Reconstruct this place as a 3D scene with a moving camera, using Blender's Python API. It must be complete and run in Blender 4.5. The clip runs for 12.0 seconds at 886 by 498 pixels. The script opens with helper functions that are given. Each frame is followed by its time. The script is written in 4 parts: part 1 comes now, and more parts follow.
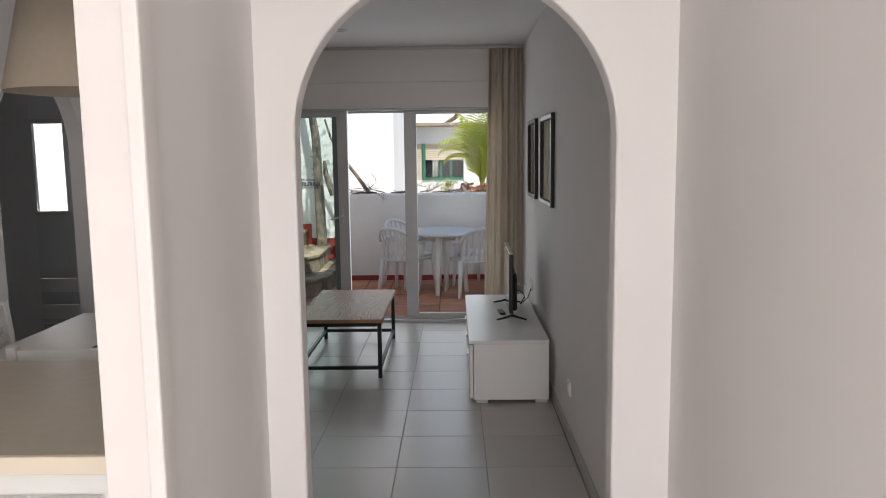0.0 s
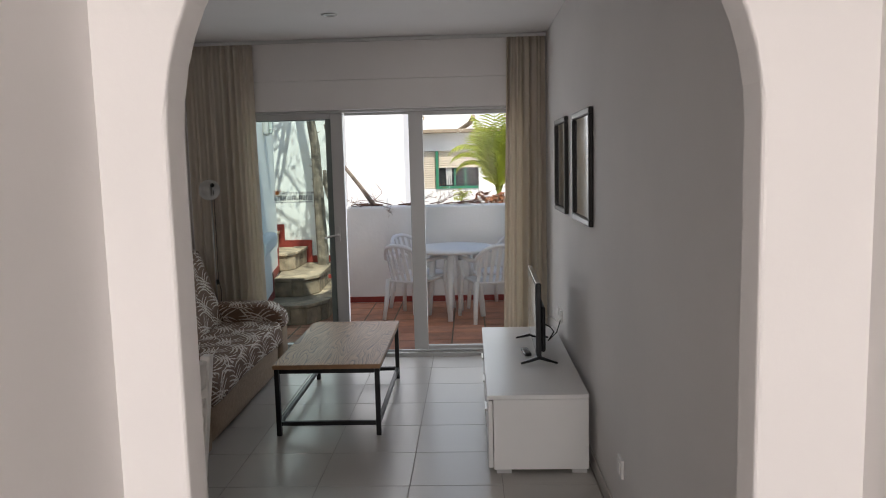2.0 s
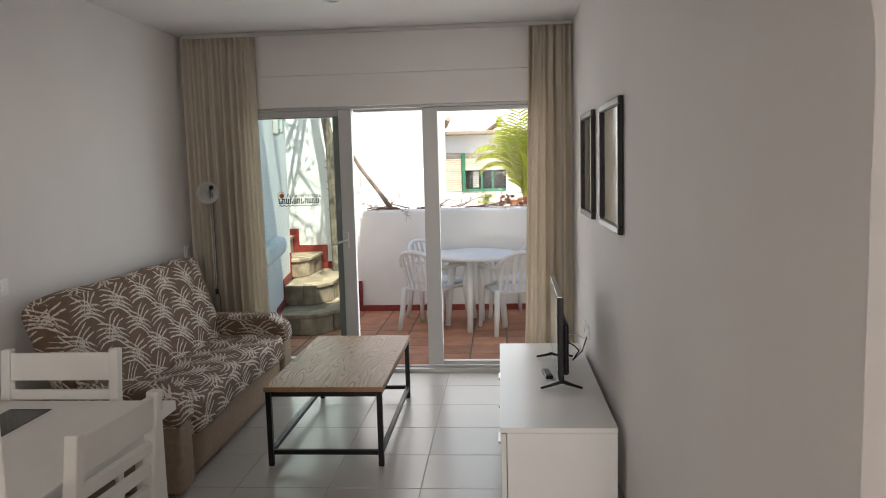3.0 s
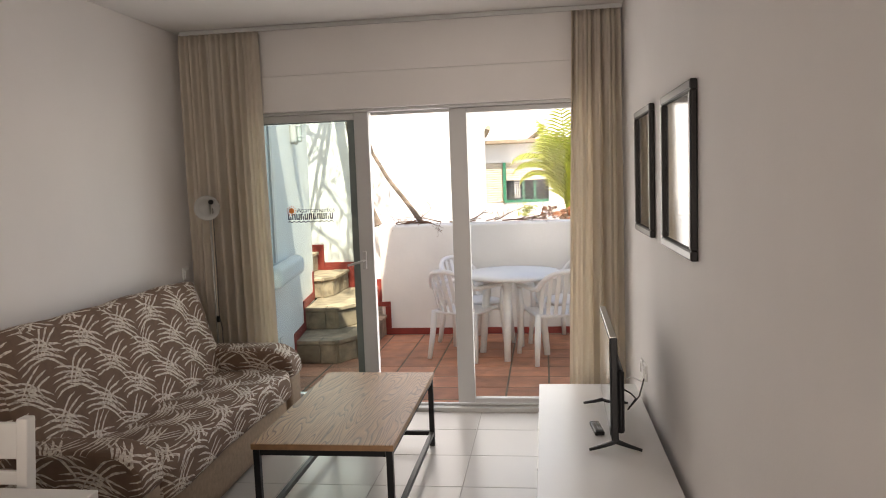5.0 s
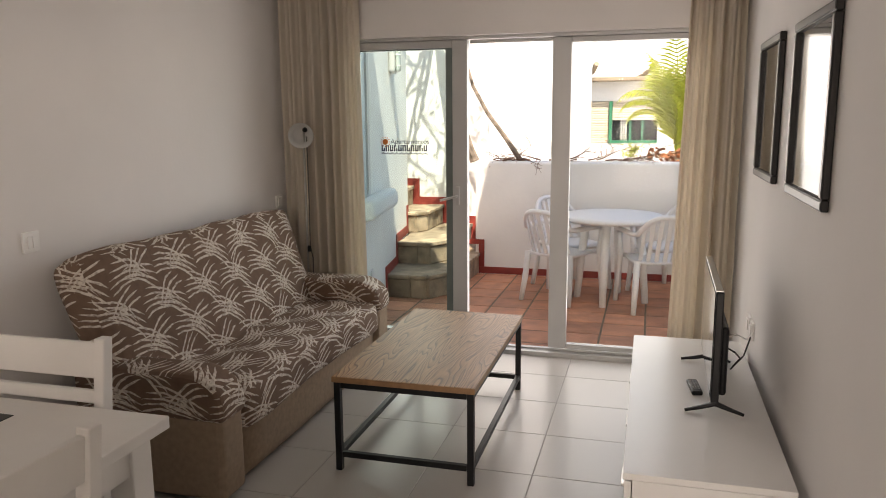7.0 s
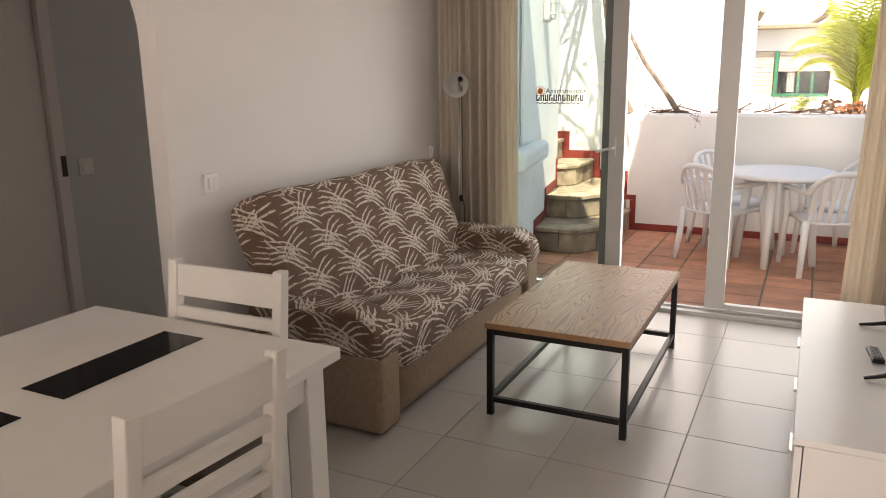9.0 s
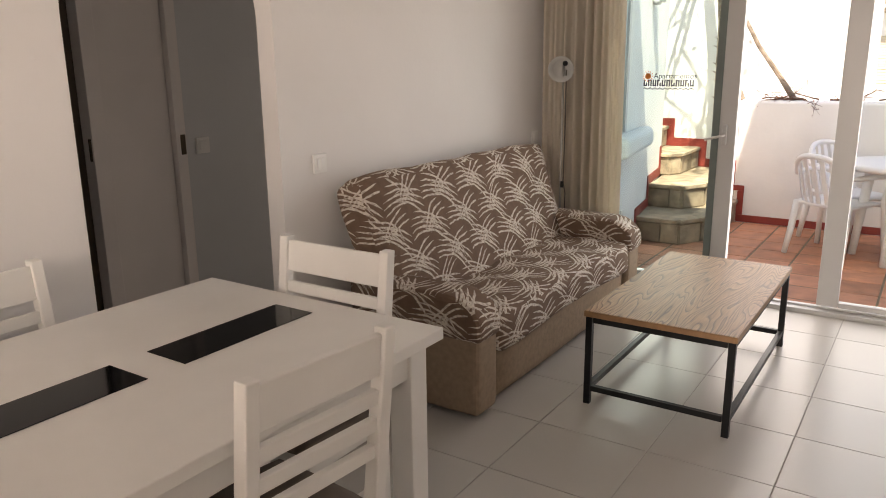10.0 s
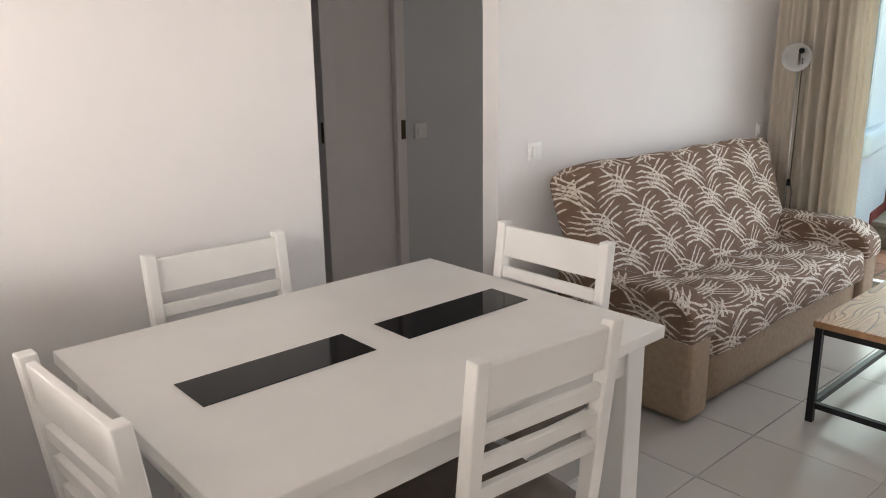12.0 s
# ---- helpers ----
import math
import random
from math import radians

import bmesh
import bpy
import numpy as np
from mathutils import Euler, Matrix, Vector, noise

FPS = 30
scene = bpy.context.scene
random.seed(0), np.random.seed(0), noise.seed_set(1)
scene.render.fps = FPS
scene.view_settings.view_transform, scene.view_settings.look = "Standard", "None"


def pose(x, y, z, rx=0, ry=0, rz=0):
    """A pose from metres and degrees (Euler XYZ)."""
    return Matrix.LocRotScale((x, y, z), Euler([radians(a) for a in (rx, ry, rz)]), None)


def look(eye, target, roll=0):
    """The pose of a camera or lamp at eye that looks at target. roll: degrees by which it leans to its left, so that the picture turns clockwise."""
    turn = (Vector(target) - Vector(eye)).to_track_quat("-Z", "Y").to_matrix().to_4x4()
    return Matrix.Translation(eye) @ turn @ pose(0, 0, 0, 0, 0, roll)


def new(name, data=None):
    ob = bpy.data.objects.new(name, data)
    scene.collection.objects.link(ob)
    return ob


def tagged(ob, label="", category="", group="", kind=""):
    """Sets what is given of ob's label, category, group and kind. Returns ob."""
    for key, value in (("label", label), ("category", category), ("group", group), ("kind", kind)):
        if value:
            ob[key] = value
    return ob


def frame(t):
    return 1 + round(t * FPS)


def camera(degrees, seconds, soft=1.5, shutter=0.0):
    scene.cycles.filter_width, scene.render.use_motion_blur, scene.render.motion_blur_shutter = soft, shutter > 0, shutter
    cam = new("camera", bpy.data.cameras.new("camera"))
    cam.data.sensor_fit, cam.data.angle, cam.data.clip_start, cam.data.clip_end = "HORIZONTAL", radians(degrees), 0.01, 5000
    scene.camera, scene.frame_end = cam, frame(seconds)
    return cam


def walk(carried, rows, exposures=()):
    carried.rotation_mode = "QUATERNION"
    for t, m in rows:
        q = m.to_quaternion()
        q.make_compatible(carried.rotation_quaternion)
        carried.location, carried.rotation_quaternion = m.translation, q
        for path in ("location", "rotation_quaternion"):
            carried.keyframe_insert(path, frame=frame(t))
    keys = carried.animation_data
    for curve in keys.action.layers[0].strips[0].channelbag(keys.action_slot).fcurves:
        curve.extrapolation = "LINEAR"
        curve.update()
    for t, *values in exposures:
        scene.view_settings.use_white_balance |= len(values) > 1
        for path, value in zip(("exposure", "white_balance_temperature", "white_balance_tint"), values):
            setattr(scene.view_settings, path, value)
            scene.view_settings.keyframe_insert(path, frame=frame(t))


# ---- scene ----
cam = camera(61.0, 12.0, 1.0)
PATH = [
    (0, (0.558, 0.315, 1.573), (0.525, 2.299, 1.325), -0.7),
    (0.5, (0.564, 0.529, 1.578), (0.492, 2.515, 1.351), -0.5),
    (1, (0.572, 0.762, 1.58), (0.483, 2.748, 1.365), -1.2),
    (1.5, (0.561, 1.021, 1.573), (0.492, 3.009, 1.367), -1.6),
    (2, (0.573, 1.297, 1.568), (0.498, 3.283, 1.341), -1.4),
    (2.5, (0.611, 1.538, 1.547), (0.494, 3.521, 1.316), -1.4),
    (3, (0.656, 1.774, 1.545), (0.502, 3.756, 1.328), -1.5),
    (4.8, (0.692, 2.434, 1.539), (0.403, 4.406, 1.363), -2.1),
    (5, (0.684, 2.5, 1.533), (0.416, 4.473, 1.348), -2.1),
    (5.5, (0.709, 2.619, 1.53), (0.416, 4.587, 1.325), -1.6),
    (6, (0.71, 2.68, 1.519), (0.336, 4.63, 1.28), -1.1),
    (6.5, (0.704, 2.683, 1.514), (0.252, 4.608, 1.211), -0.7),
    (7, (0.682, 2.68, 1.508), (0.16, 4.58, 1.165), -0.4),
    (9, (0.614, 2.662, 1.473), (-0.247, 4.41, 1.02), -0.8),
    (9.5, (0.594, 2.652, 1.468), (-0.363, 4.343, 0.992), -0.6),
    (10, (0.585, 2.639, 1.467), (-0.485, 4.258, 0.98), -0.6),
    (10.5, (0.57, 2.624, 1.464), (-0.601, 4.169, 0.972), -0.7),
    (11, (0.552, 2.611, 1.463), (-0.722, 4.067, 0.957), -0.9),
    (11.5, (0.527, 2.598, 1.459), (-0.84, 3.967, 0.948), -0.9),
    (12, (0.511, 2.593, 1.459), (-0.934, 3.88, 0.953), -0.8),
]
EXPOSURES = [(0.0, 0.20, 6400, 12), (2.0, 0.28, 6500, 13), (3.0, 0.86, 6850, 12), (5.5, 1.13, 7500, 17), (7.0, 1.08, 7600, 17), (9.0, 1.38, 7800, 18), (10.5, 1.6, 7700, 18), (12.0, 1.98, 6700, 12)]
walk(cam, [(t, look(eye, target, roll)) for t, eye, target, roll in PATH], EXPOSURES)

# ---- light ----
SUN_DIR = Vector((-0.19, 0.47, -0.86)).normalized()
world = bpy.data.worlds.new("sky_world")
scene.world = world
world.use_nodes = True
wn, wl = world.node_tree.nodes, world.node_tree.links
wn.clear()
sky = wn.new("ShaderNodeTexSky")
sky.sky_type = "NISHITA"
sky.sun_disc = False
sky.sun_elevation = math.asin(-SUN_DIR.z)
sky.sun_rotation = math.atan2(-SUN_DIR.x, -SUN_DIR.y)
bgn = wn.new("ShaderNodeBackground")
bgn.inputs["Strength"].default_value = 0.15
won = wn.new("ShaderNodeOutputWorld")
wl.new(sky.outputs[0], bgn.inputs[0])
wl.new(bgn.outputs[0], won.inputs[0])

sun = new("sun", bpy.data.lights.new("sun", "SUN"))
sun.data.energy = 5.0
sun.data.angle = radians(0.53)
sun.data.color = (1.0, 0.95, 0.86)
sun.matrix_basis = look((0, 0, 20), Vector((0, 0, 20)) + SUN_DIR)


def window_light(name, eye, target, sx, sy, watts, color):
    data = bpy.data.lights.new(name, "AREA")
    data.shape = "RECTANGLE"
    data.size, data.size_y, data.energy, data.color = sx, sy, watts, color
    ob = new(name, data)
    ob.matrix_basis = look(eye, target)
    return ob


# daylight through the patio doors, and through the entrance behind the walker
window_light("patio_door_daylight", (-0.1, 7.56, 1.05), (-0.1, 0.0, 0.75), 2.2, 1.8, 15, (0.94, 0.97, 1.0))
window_light("entrance_daylight", (0.58, -1.52, 1.25), (0.58, 3.0, 1.2), 1.0, 2.1, 62, (1.0, 0.945, 0.90))

window_light("hall_window_daylight", (-3.29, 7.37, 1.5), (-2.75, 4.6, 1.2), 0.3, 0.85, 3.0, (1.0, 0.98, 0.95))


# ---- materials ----
def mat(name, color, rough=0.6, metal=0.0, vary=0.12, scale=6.0, bump=0.0, bump_scale=80.0, spec=0.5, island=0.0, placed=False, detail=6.0):
    m = bpy.data.materials.new(name)
    m.use_nodes = True
    nt = m.node_tree
    n, l = nt.nodes, nt.links
    b = n["Principled BSDF"]
    b.inputs["Roughness"].default_value = rough
    b.inputs["Metallic"].default_value = metal
    b.inputs["Specular IOR Level"].default_value = spec
    tc = n.new("ShaderNodeTexCoord")
    where = n.new("ShaderNodeNewGeometry").outputs["Position"] if placed else tc.outputs["Object"]
    big = n.new("ShaderNodeTexNoise")
    big.inputs["Scale"].default_value = scale
    big.inputs["Detail"].default_value = detail
    l.new(where, big.inputs["Vector"])
    ramp = n.new("ShaderNodeValToRGB")
    ramp.color_ramp.elements[0].position = 0.3
    ramp.color_ramp.elements[1].position = 0.75
    ramp.color_ramp.elements[0].color = (*[c * (1 - vary) for c in color], 1)
    ramp.color_ramp.elements[1].color = (*[min(1, c * (1 + vary * 0.5)) for c in color], 1)
    l.new(big.outputs["Fac"], ramp.inputs[0])
    last = ramp.outputs[0]
    if island:
        info = n.new("ShaderNodeObjectInfo")
        hsv = n.new("ShaderNodeHueSaturation")
        mr = n.new("ShaderNodeMapRange")
        mr.inputs["To Min"].default_value = 1 - island
        mr.inputs["To Max"].default_value = 1 + island
        l.new(info.outputs["Random"], mr.inputs["Value"])
        l.new(mr.outputs[0], hsv.inputs["Value"])
        l.new(last, hsv.inputs["Color"])
        last = hsv.outputs[0]
    l.new(last, b.inputs["Base Color"])
    rr = n.new("ShaderNodeMapRange")
    rr.inputs["To Min"].default_value = max(0.02, rough - 0.06)
    rr.inputs["To Max"].default_value = min(1, rough + 0.08)
    l.new(big.outputs["Fac"], rr.inputs["Value"])
    if detail > 0:
        l.new(rr.outputs[0], b.inputs["Roughness"])
    if bump:
        fine = n.new("ShaderNodeTexNoise")
        fine.inputs["Scale"].default_value = bump_scale
        fine.inputs["Detail"].default_value = 5
        l.new(where, fine.inputs["Vector"])
        bp = n.new("ShaderNodeBump")
        bp.inputs["Strength"].default_value = bump
        bp.inputs["Distance"].default_value = 0.004
        l.new(fine.outputs["Fac"], bp.inputs["Height"])
        l.new(bp.outputs[0], b.inputs["Normal"])
    return m


PLASTER = mat("white_plaster", (0.78, 0.755, 0.74), 0.85, vary=0.04, scale=1.7, bump=0.12, bump_scale=55)
CEILING = mat("ceiling_paint", (0.78, 0.76, 0.75), 0.9, vary=0.03, scale=2, bump=0.08, bump_scale=90)
# the hall's dimness is mixed into this greyer, cooler plaster colour
DIMWALL = mat("dim_hall_plaster", (0.62, 0.63, 0.64), 0.85, vary=0.05, scale=1.5, bump=0.1, bump_scale=55)
TRIM = mat("painted_trim", (0.78, 0.74, 0.72), 0.45, vary=0.04, scale=4, bump=0.03)
RENDERED = mat("outdoor_whitewash", (0.86, 0.845, 0.81), 0.9, vary=0.10, scale=1.6, bump=0.5, bump_scale=22)
FARWALL = mat("house_whitewash", (0.80, 0.79, 0.77), 0.9, vary=0.06, scale=0.6, bump=0.3, bump_scale=8)
GROUT = mat("tile_grout", (0.34, 0.32, 0.29), 0.9, vary=0.15, scale=9)
PATIOGROUT = mat("patio_mortar", (0.24, 0.19, 0.13), 0.95, vary=0.3, scale=12, bump=0.5)
TILE = mat("porcelain_tile", (0.47, 0.45, 0.42), 0.29, vary=0.03, scale=1.6, detail=0.0, spec=0.36, island=0.03, placed=True)
TERRACOTTA = mat("terracotta_tile", (0.60, 0.27, 0.155), 0.55, vary=0.30, scale=7, bump=0.35, bump_scale=40, island=0.18, placed=True)
REDPAINT = mat("red_skirting_paint", (0.30, 0.042, 0.03), 0.6, vary=0.2, scale=12, bump=0.2)
STONE = mat("slate_stair_stone", (0.40, 0.30, 0.21), 0.8, island=0.25, vary=0.5, scale=9, bump=0.7, bump_scale=20)
WHITEWOOD = mat("white_painted_wood", (0.80, 0.785, 0.755), 0.42, vary=0.05, scale=5, bump=0.05, bump_scale=120)
LACQUER = mat("white_lacquer", (0.76, 0.755, 0.74), 0.3, vary=0.03, scale=3)
ALU = mat("white_aluminium", (0.50, 0.50, 0.495), 0.35, vary=0.03, scale=5)
SEAL = mat("black_rubber", (0.012, 0.012, 0.012), 0.6)
BRONZE = mat("tarnished_bronze", (0.09, 0.065, 0.04), 0.45, metal=0.6, vary=0.3, scale=40)
EDGEOAK = mat("oak_edge_band", (0.30, 0.165, 0.078), 0.5, vary=0.25, scale=25, bump=0.1, bump_scale=150)
SEALSHADE = mat("green_grey_seal_shade", (0.14, 0.175, 0.165), 0.4, vary=0.15, scale=8)
BLACKMETAL = mat("black_powder_coat", (0.009, 0.009, 0.010), 0.42, vary=0.2, scale=20, bump=0.05, bump_scale=300, spec=0.25)
BLACKPLASTIC = mat("black_plastic", (0.008, 0.008, 0.009), 0.4, vary=0.1, scale=10, spec=0.25)
SCREEN = mat("tv_screen", (0.006, 0.006, 0.007), 0.08, vary=0.02)
GREYBTN = mat("grey_buttons", (0.28, 0.28, 0.28), 0.5)
BLACKGLASS = mat("black_glass_inlay", (0.005, 0.005, 0.006), 0.05, vary=0.02, spec=0.16)
SILVER = mat("brushed_metal", (0.55, 0.54, 0.52), 0.32, metal=1.0, vary=0.08, scale=30)
FRAMEBLACK = mat("black_picture_frame", (0.012, 0.010, 0.010), 0.5, vary=0.1, scale=12, spec=0.3)
PICSILVER = mat("silver_frame_liner", (0.10, 0.095, 0.095), 0.3, metal=0.5)
CURTAIN = mat("beige_curtain_cloth", (0.70, 0.64, 0.555), 0.9, vary=0.07, scale=4, bump=0.25, bump_scale=300)
PLASTIC = mat("white_garden_plastic", (0.80, 0.79, 0.77), 0.38, vary=0.04, scale=6)
TWEED = mat("beige_tweed_upholstery", (0.34, 0.25, 0.175), 0.95, vary=0.18, scale=40, bump=0.6, bump_scale=420)
SEATPAD = mat("taupe_seat_cloth", (0.16, 0.125, 0.10), 0.9, vary=0.12, scale=20, bump=0.4, bump_scale=300)
DARKROOM = mat("dark_doorway_brown", (0.065, 0.042, 0.026), 0.5, vary=0.3, scale=6)
WORKTOP = mat("tan_worktop", (0.44, 0.39, 0.31), 0.4, vary=0.08, scale=30)
CREAM = mat("cream_edge", (0.72, 0.64, 0.52), 0.5, vary=0.04)
SHADECLOTH = mat("beige_lampshade_cloth", (0.50, 0.43, 0.34), 0.9, vary=0.05, scale=30, bump=0.2, bump_scale=300)
GREEN = mat("green_painted_wood", (0.025, 0.18, 0.10), 0.5, vary=0.15)
SHUTTER = mat("cream_roller_shutter", (0.62, 0.54, 0.43), 0.6, vary=0.06)
DARKGLASS = mat("dark_window_glass", (0.02, 0.024, 0.026), 0.1, vary=0.3, scale=2)
BARK = mat("pale_bark", (0.27, 0.22, 0.17), 0.9, vary=0.5, scale=14, bump=0.9, bump_scale=30)
TWIG = mat("dry_vine_bark", (0.16, 0.085, 0.055), 0.9, vary=0.45, scale=20, bump=0.6)
PALMLEAF = mat("palm_leaf", (0.40, 0.44, 0.07), 0.5, vary=0.4, scale=5)
LEAF = mat("green_leaf", (0.09, 0.13, 0.03), 0.55, vary=0.4, scale=9)
DRYLEAF = mat("dry_leaf", (0.28, 0.10, 0.04), 0.8, vary=0.4, scale=9)
GROUND = mat("pale_paving", (0.40, 0.37, 0.32), 0.9, vary=0.2, scale=1.5, bump=0.4)
SWITCH = mat("white_switch_plastic", (0.80, 0.79, 0.77), 0.35, vary=0.02)
ORANGE = mat("orange_sticker", (0.75, 0.22, 0.03), 0.5)
NAVY = mat("dark_sticker", (0.02, 0.03, 0.06), 0.5)
BULKHEAD = mat("frosted_lamp_glass", (0.50, 0.55, 0.52), 0.25, vary=0.05)
POLEWOOD = mat("weathered_pole", (0.35, 0.28, 0.20), 0.8, vary=0.3, scale=10)
SHUTTERWHITE = mat("pale_shutter_paint", (0.66, 0.70, 0.71), 0.6, vary=0.05)
LAMPSHADE = mat("pale_grey_lamp_metal", (0.52, 0.52, 0.50), 0.45, vary=0.05)
CORD = mat("grey_cord", (0.10, 0.09, 0.08), 0.6)


def let_through(m, color, share):
    """Mixes in light that comes through thin cloth or a leaf."""
    n, l = m.node_tree.nodes, m.node_tree.links
    tl = n.new("ShaderNodeBsdfTranslucent")
    tl.inputs["Color"].default_value = (*color, 1)
    mix = n.new("ShaderNodeMixShader")
    mix.inputs[0].default_value = share
    l.new(n["Principled BSDF"].outputs[0], mix.inputs[1])
    l.new(tl.outputs[0], mix.inputs[2])
    l.new(mix.outputs[0], n["Material Output"].inputs[0])


let_through(CURTAIN, (0.74, 0.67, 0.56), 0.42)
let_through(PALMLEAF, (0.52, 0.58, 0.09), 0.45)
let_through(LEAF, (0.2, 0.28, 0.05), 0.35)


def glass(name, tint, ior):
    m = bpy.data.materials.new(name)
    m.use_nodes = True
    n, l = m.node_tree.nodes, m.node_tree.links
    n.clear()
    tr = n.new("ShaderNodeBsdfTransparent")
    tr.inputs[0].default_value = (*tint, 1)
    gl = n.new("ShaderNodeBsdfGlossy")
    gl.inputs["Roughness"].default_value = 0.01
    fr = n.new("ShaderNodeFresnel")
    fr.inputs["IOR"].default_value = ior
    mix = n.new("ShaderNodeMixShader")
    out = n.new("ShaderNodeOutputMaterial")
    l.new(fr.outputs[0], mix.inputs[0])
    l.new(tr.outputs[0], mix.inputs[1])
    l.new(gl.outputs[0], mix.inputs[2])
    l.new(mix.outputs[0], out.inputs[0])
    return m


CLEAR = glass("clear_pane", (0.97, 0.98, 0.97), 1.12)
GREENISH = glass("greenish_double_pane", (0.84, 0.93, 0.91), 1.2)
PICGLASS = mat("picture_glass", (0.055, 0.06, 0.06), 0.03, vary=0.5, scale=4, spec=1.0)


def oak():
    m = mat("oak_tabletop", (0.42, 0.25, 0.13), 0.5, vary=0.1, scale=3, spec=0.3)
    n, l = m.node_tree.nodes, m.node_tree.links
    b = n["Principled BSDF"]
    tc = n.new("ShaderNodeTexCoord")
    mp = n.new("ShaderNodeMapping")
    mp.inputs["Scale"].default_value = (7.0, 1.0, 1.0)
    l.new(tc.outputs["Object"], mp.inputs["Vector"])
    nz = n.new("ShaderNodeTexNoise")
    nz.inputs["Scale"].default_value = 1.0
    nz.inputs["Detail"].default_value = 2.0
    nz.inputs["Roughness"].default_value = 0.35
    nz.inputs["Distortion"].default_value = 0.5
    l.new(mp.outputs[0], nz.inputs["Vector"])
    mul = n.new("ShaderNodeMath")
    mul.operation = "MULTIPLY"
    mul.inputs[1].default_value = 24.0
    l.new(nz.outputs["Fac"], mul.inputs[0])
    frac = n.new("ShaderNodeMath")
    frac.operation = "FRACT"
    l.new(mul.outputs[0], frac.inputs[0])
    ramp = n.new("ShaderNodeValToRGB")
    e = ramp.color_ramp.elements
    e[0].position, e[0].color = 0.0, (0.14, 0.072, 0.034, 1)
    e[1].position, e[1].color = 0.22, (0.36, 0.20, 0.098, 1)
    k = e.new(0.85)
    k.color = (0.44, 0.255, 0.13, 1)
    k = e.new(1.0)
    k.color = (0.13, 0.07, 0.034, 1)
    l.new(frac.outputs[0], ramp.inputs[0])
    # fine pores along the board
    mp2 = n.new("ShaderNodeMapping")
    mp2.inputs["Scale"].default_value = (220.0, 9.0, 1.0)
    l.new(tc.outputs["Object"], mp2.inputs["Vector"])
    po = n.new("ShaderNodeTexNoise")
    po.inputs["Scale"].default_value = 1.0
    l.new(mp2.outputs[0], po.inputs["Vector"])
    pr = n.new("ShaderNodeMapRange")
    pr.inputs["From Min"].default_value, pr.inputs["From Max"].default_value = 0.35, 0.6
    pr.inputs["To Min"].default_value, pr.inputs["To Max"].default_value = 0.72, 1.0
    l.new(po.outputs["Fac"], pr.inputs["Value"])
    mx = n.new("ShaderNodeMix")
    mx.data_type, mx.blend_type = "RGBA", "MULTIPLY"
    mx.inputs["Factor"].default_value = 1.0
    l.new(ramp.outputs[0], mx.inputs["A"])
    l.new(pr.outputs[0], mx.inputs["B"])
    l.new(mx.outputs["Result"], b.inputs["Base Color"])
    bp = n.new("ShaderNodeBump")
    bp.inputs["Strength"].default_value = 0.25
    bp.inputs["Distance"].default_value = 0.002
    l.new(frac.outputs[0], bp.inputs["Height"])
    l.new(bp.outputs[0], b.inputs["Normal"])
    return m


OAK = oak()


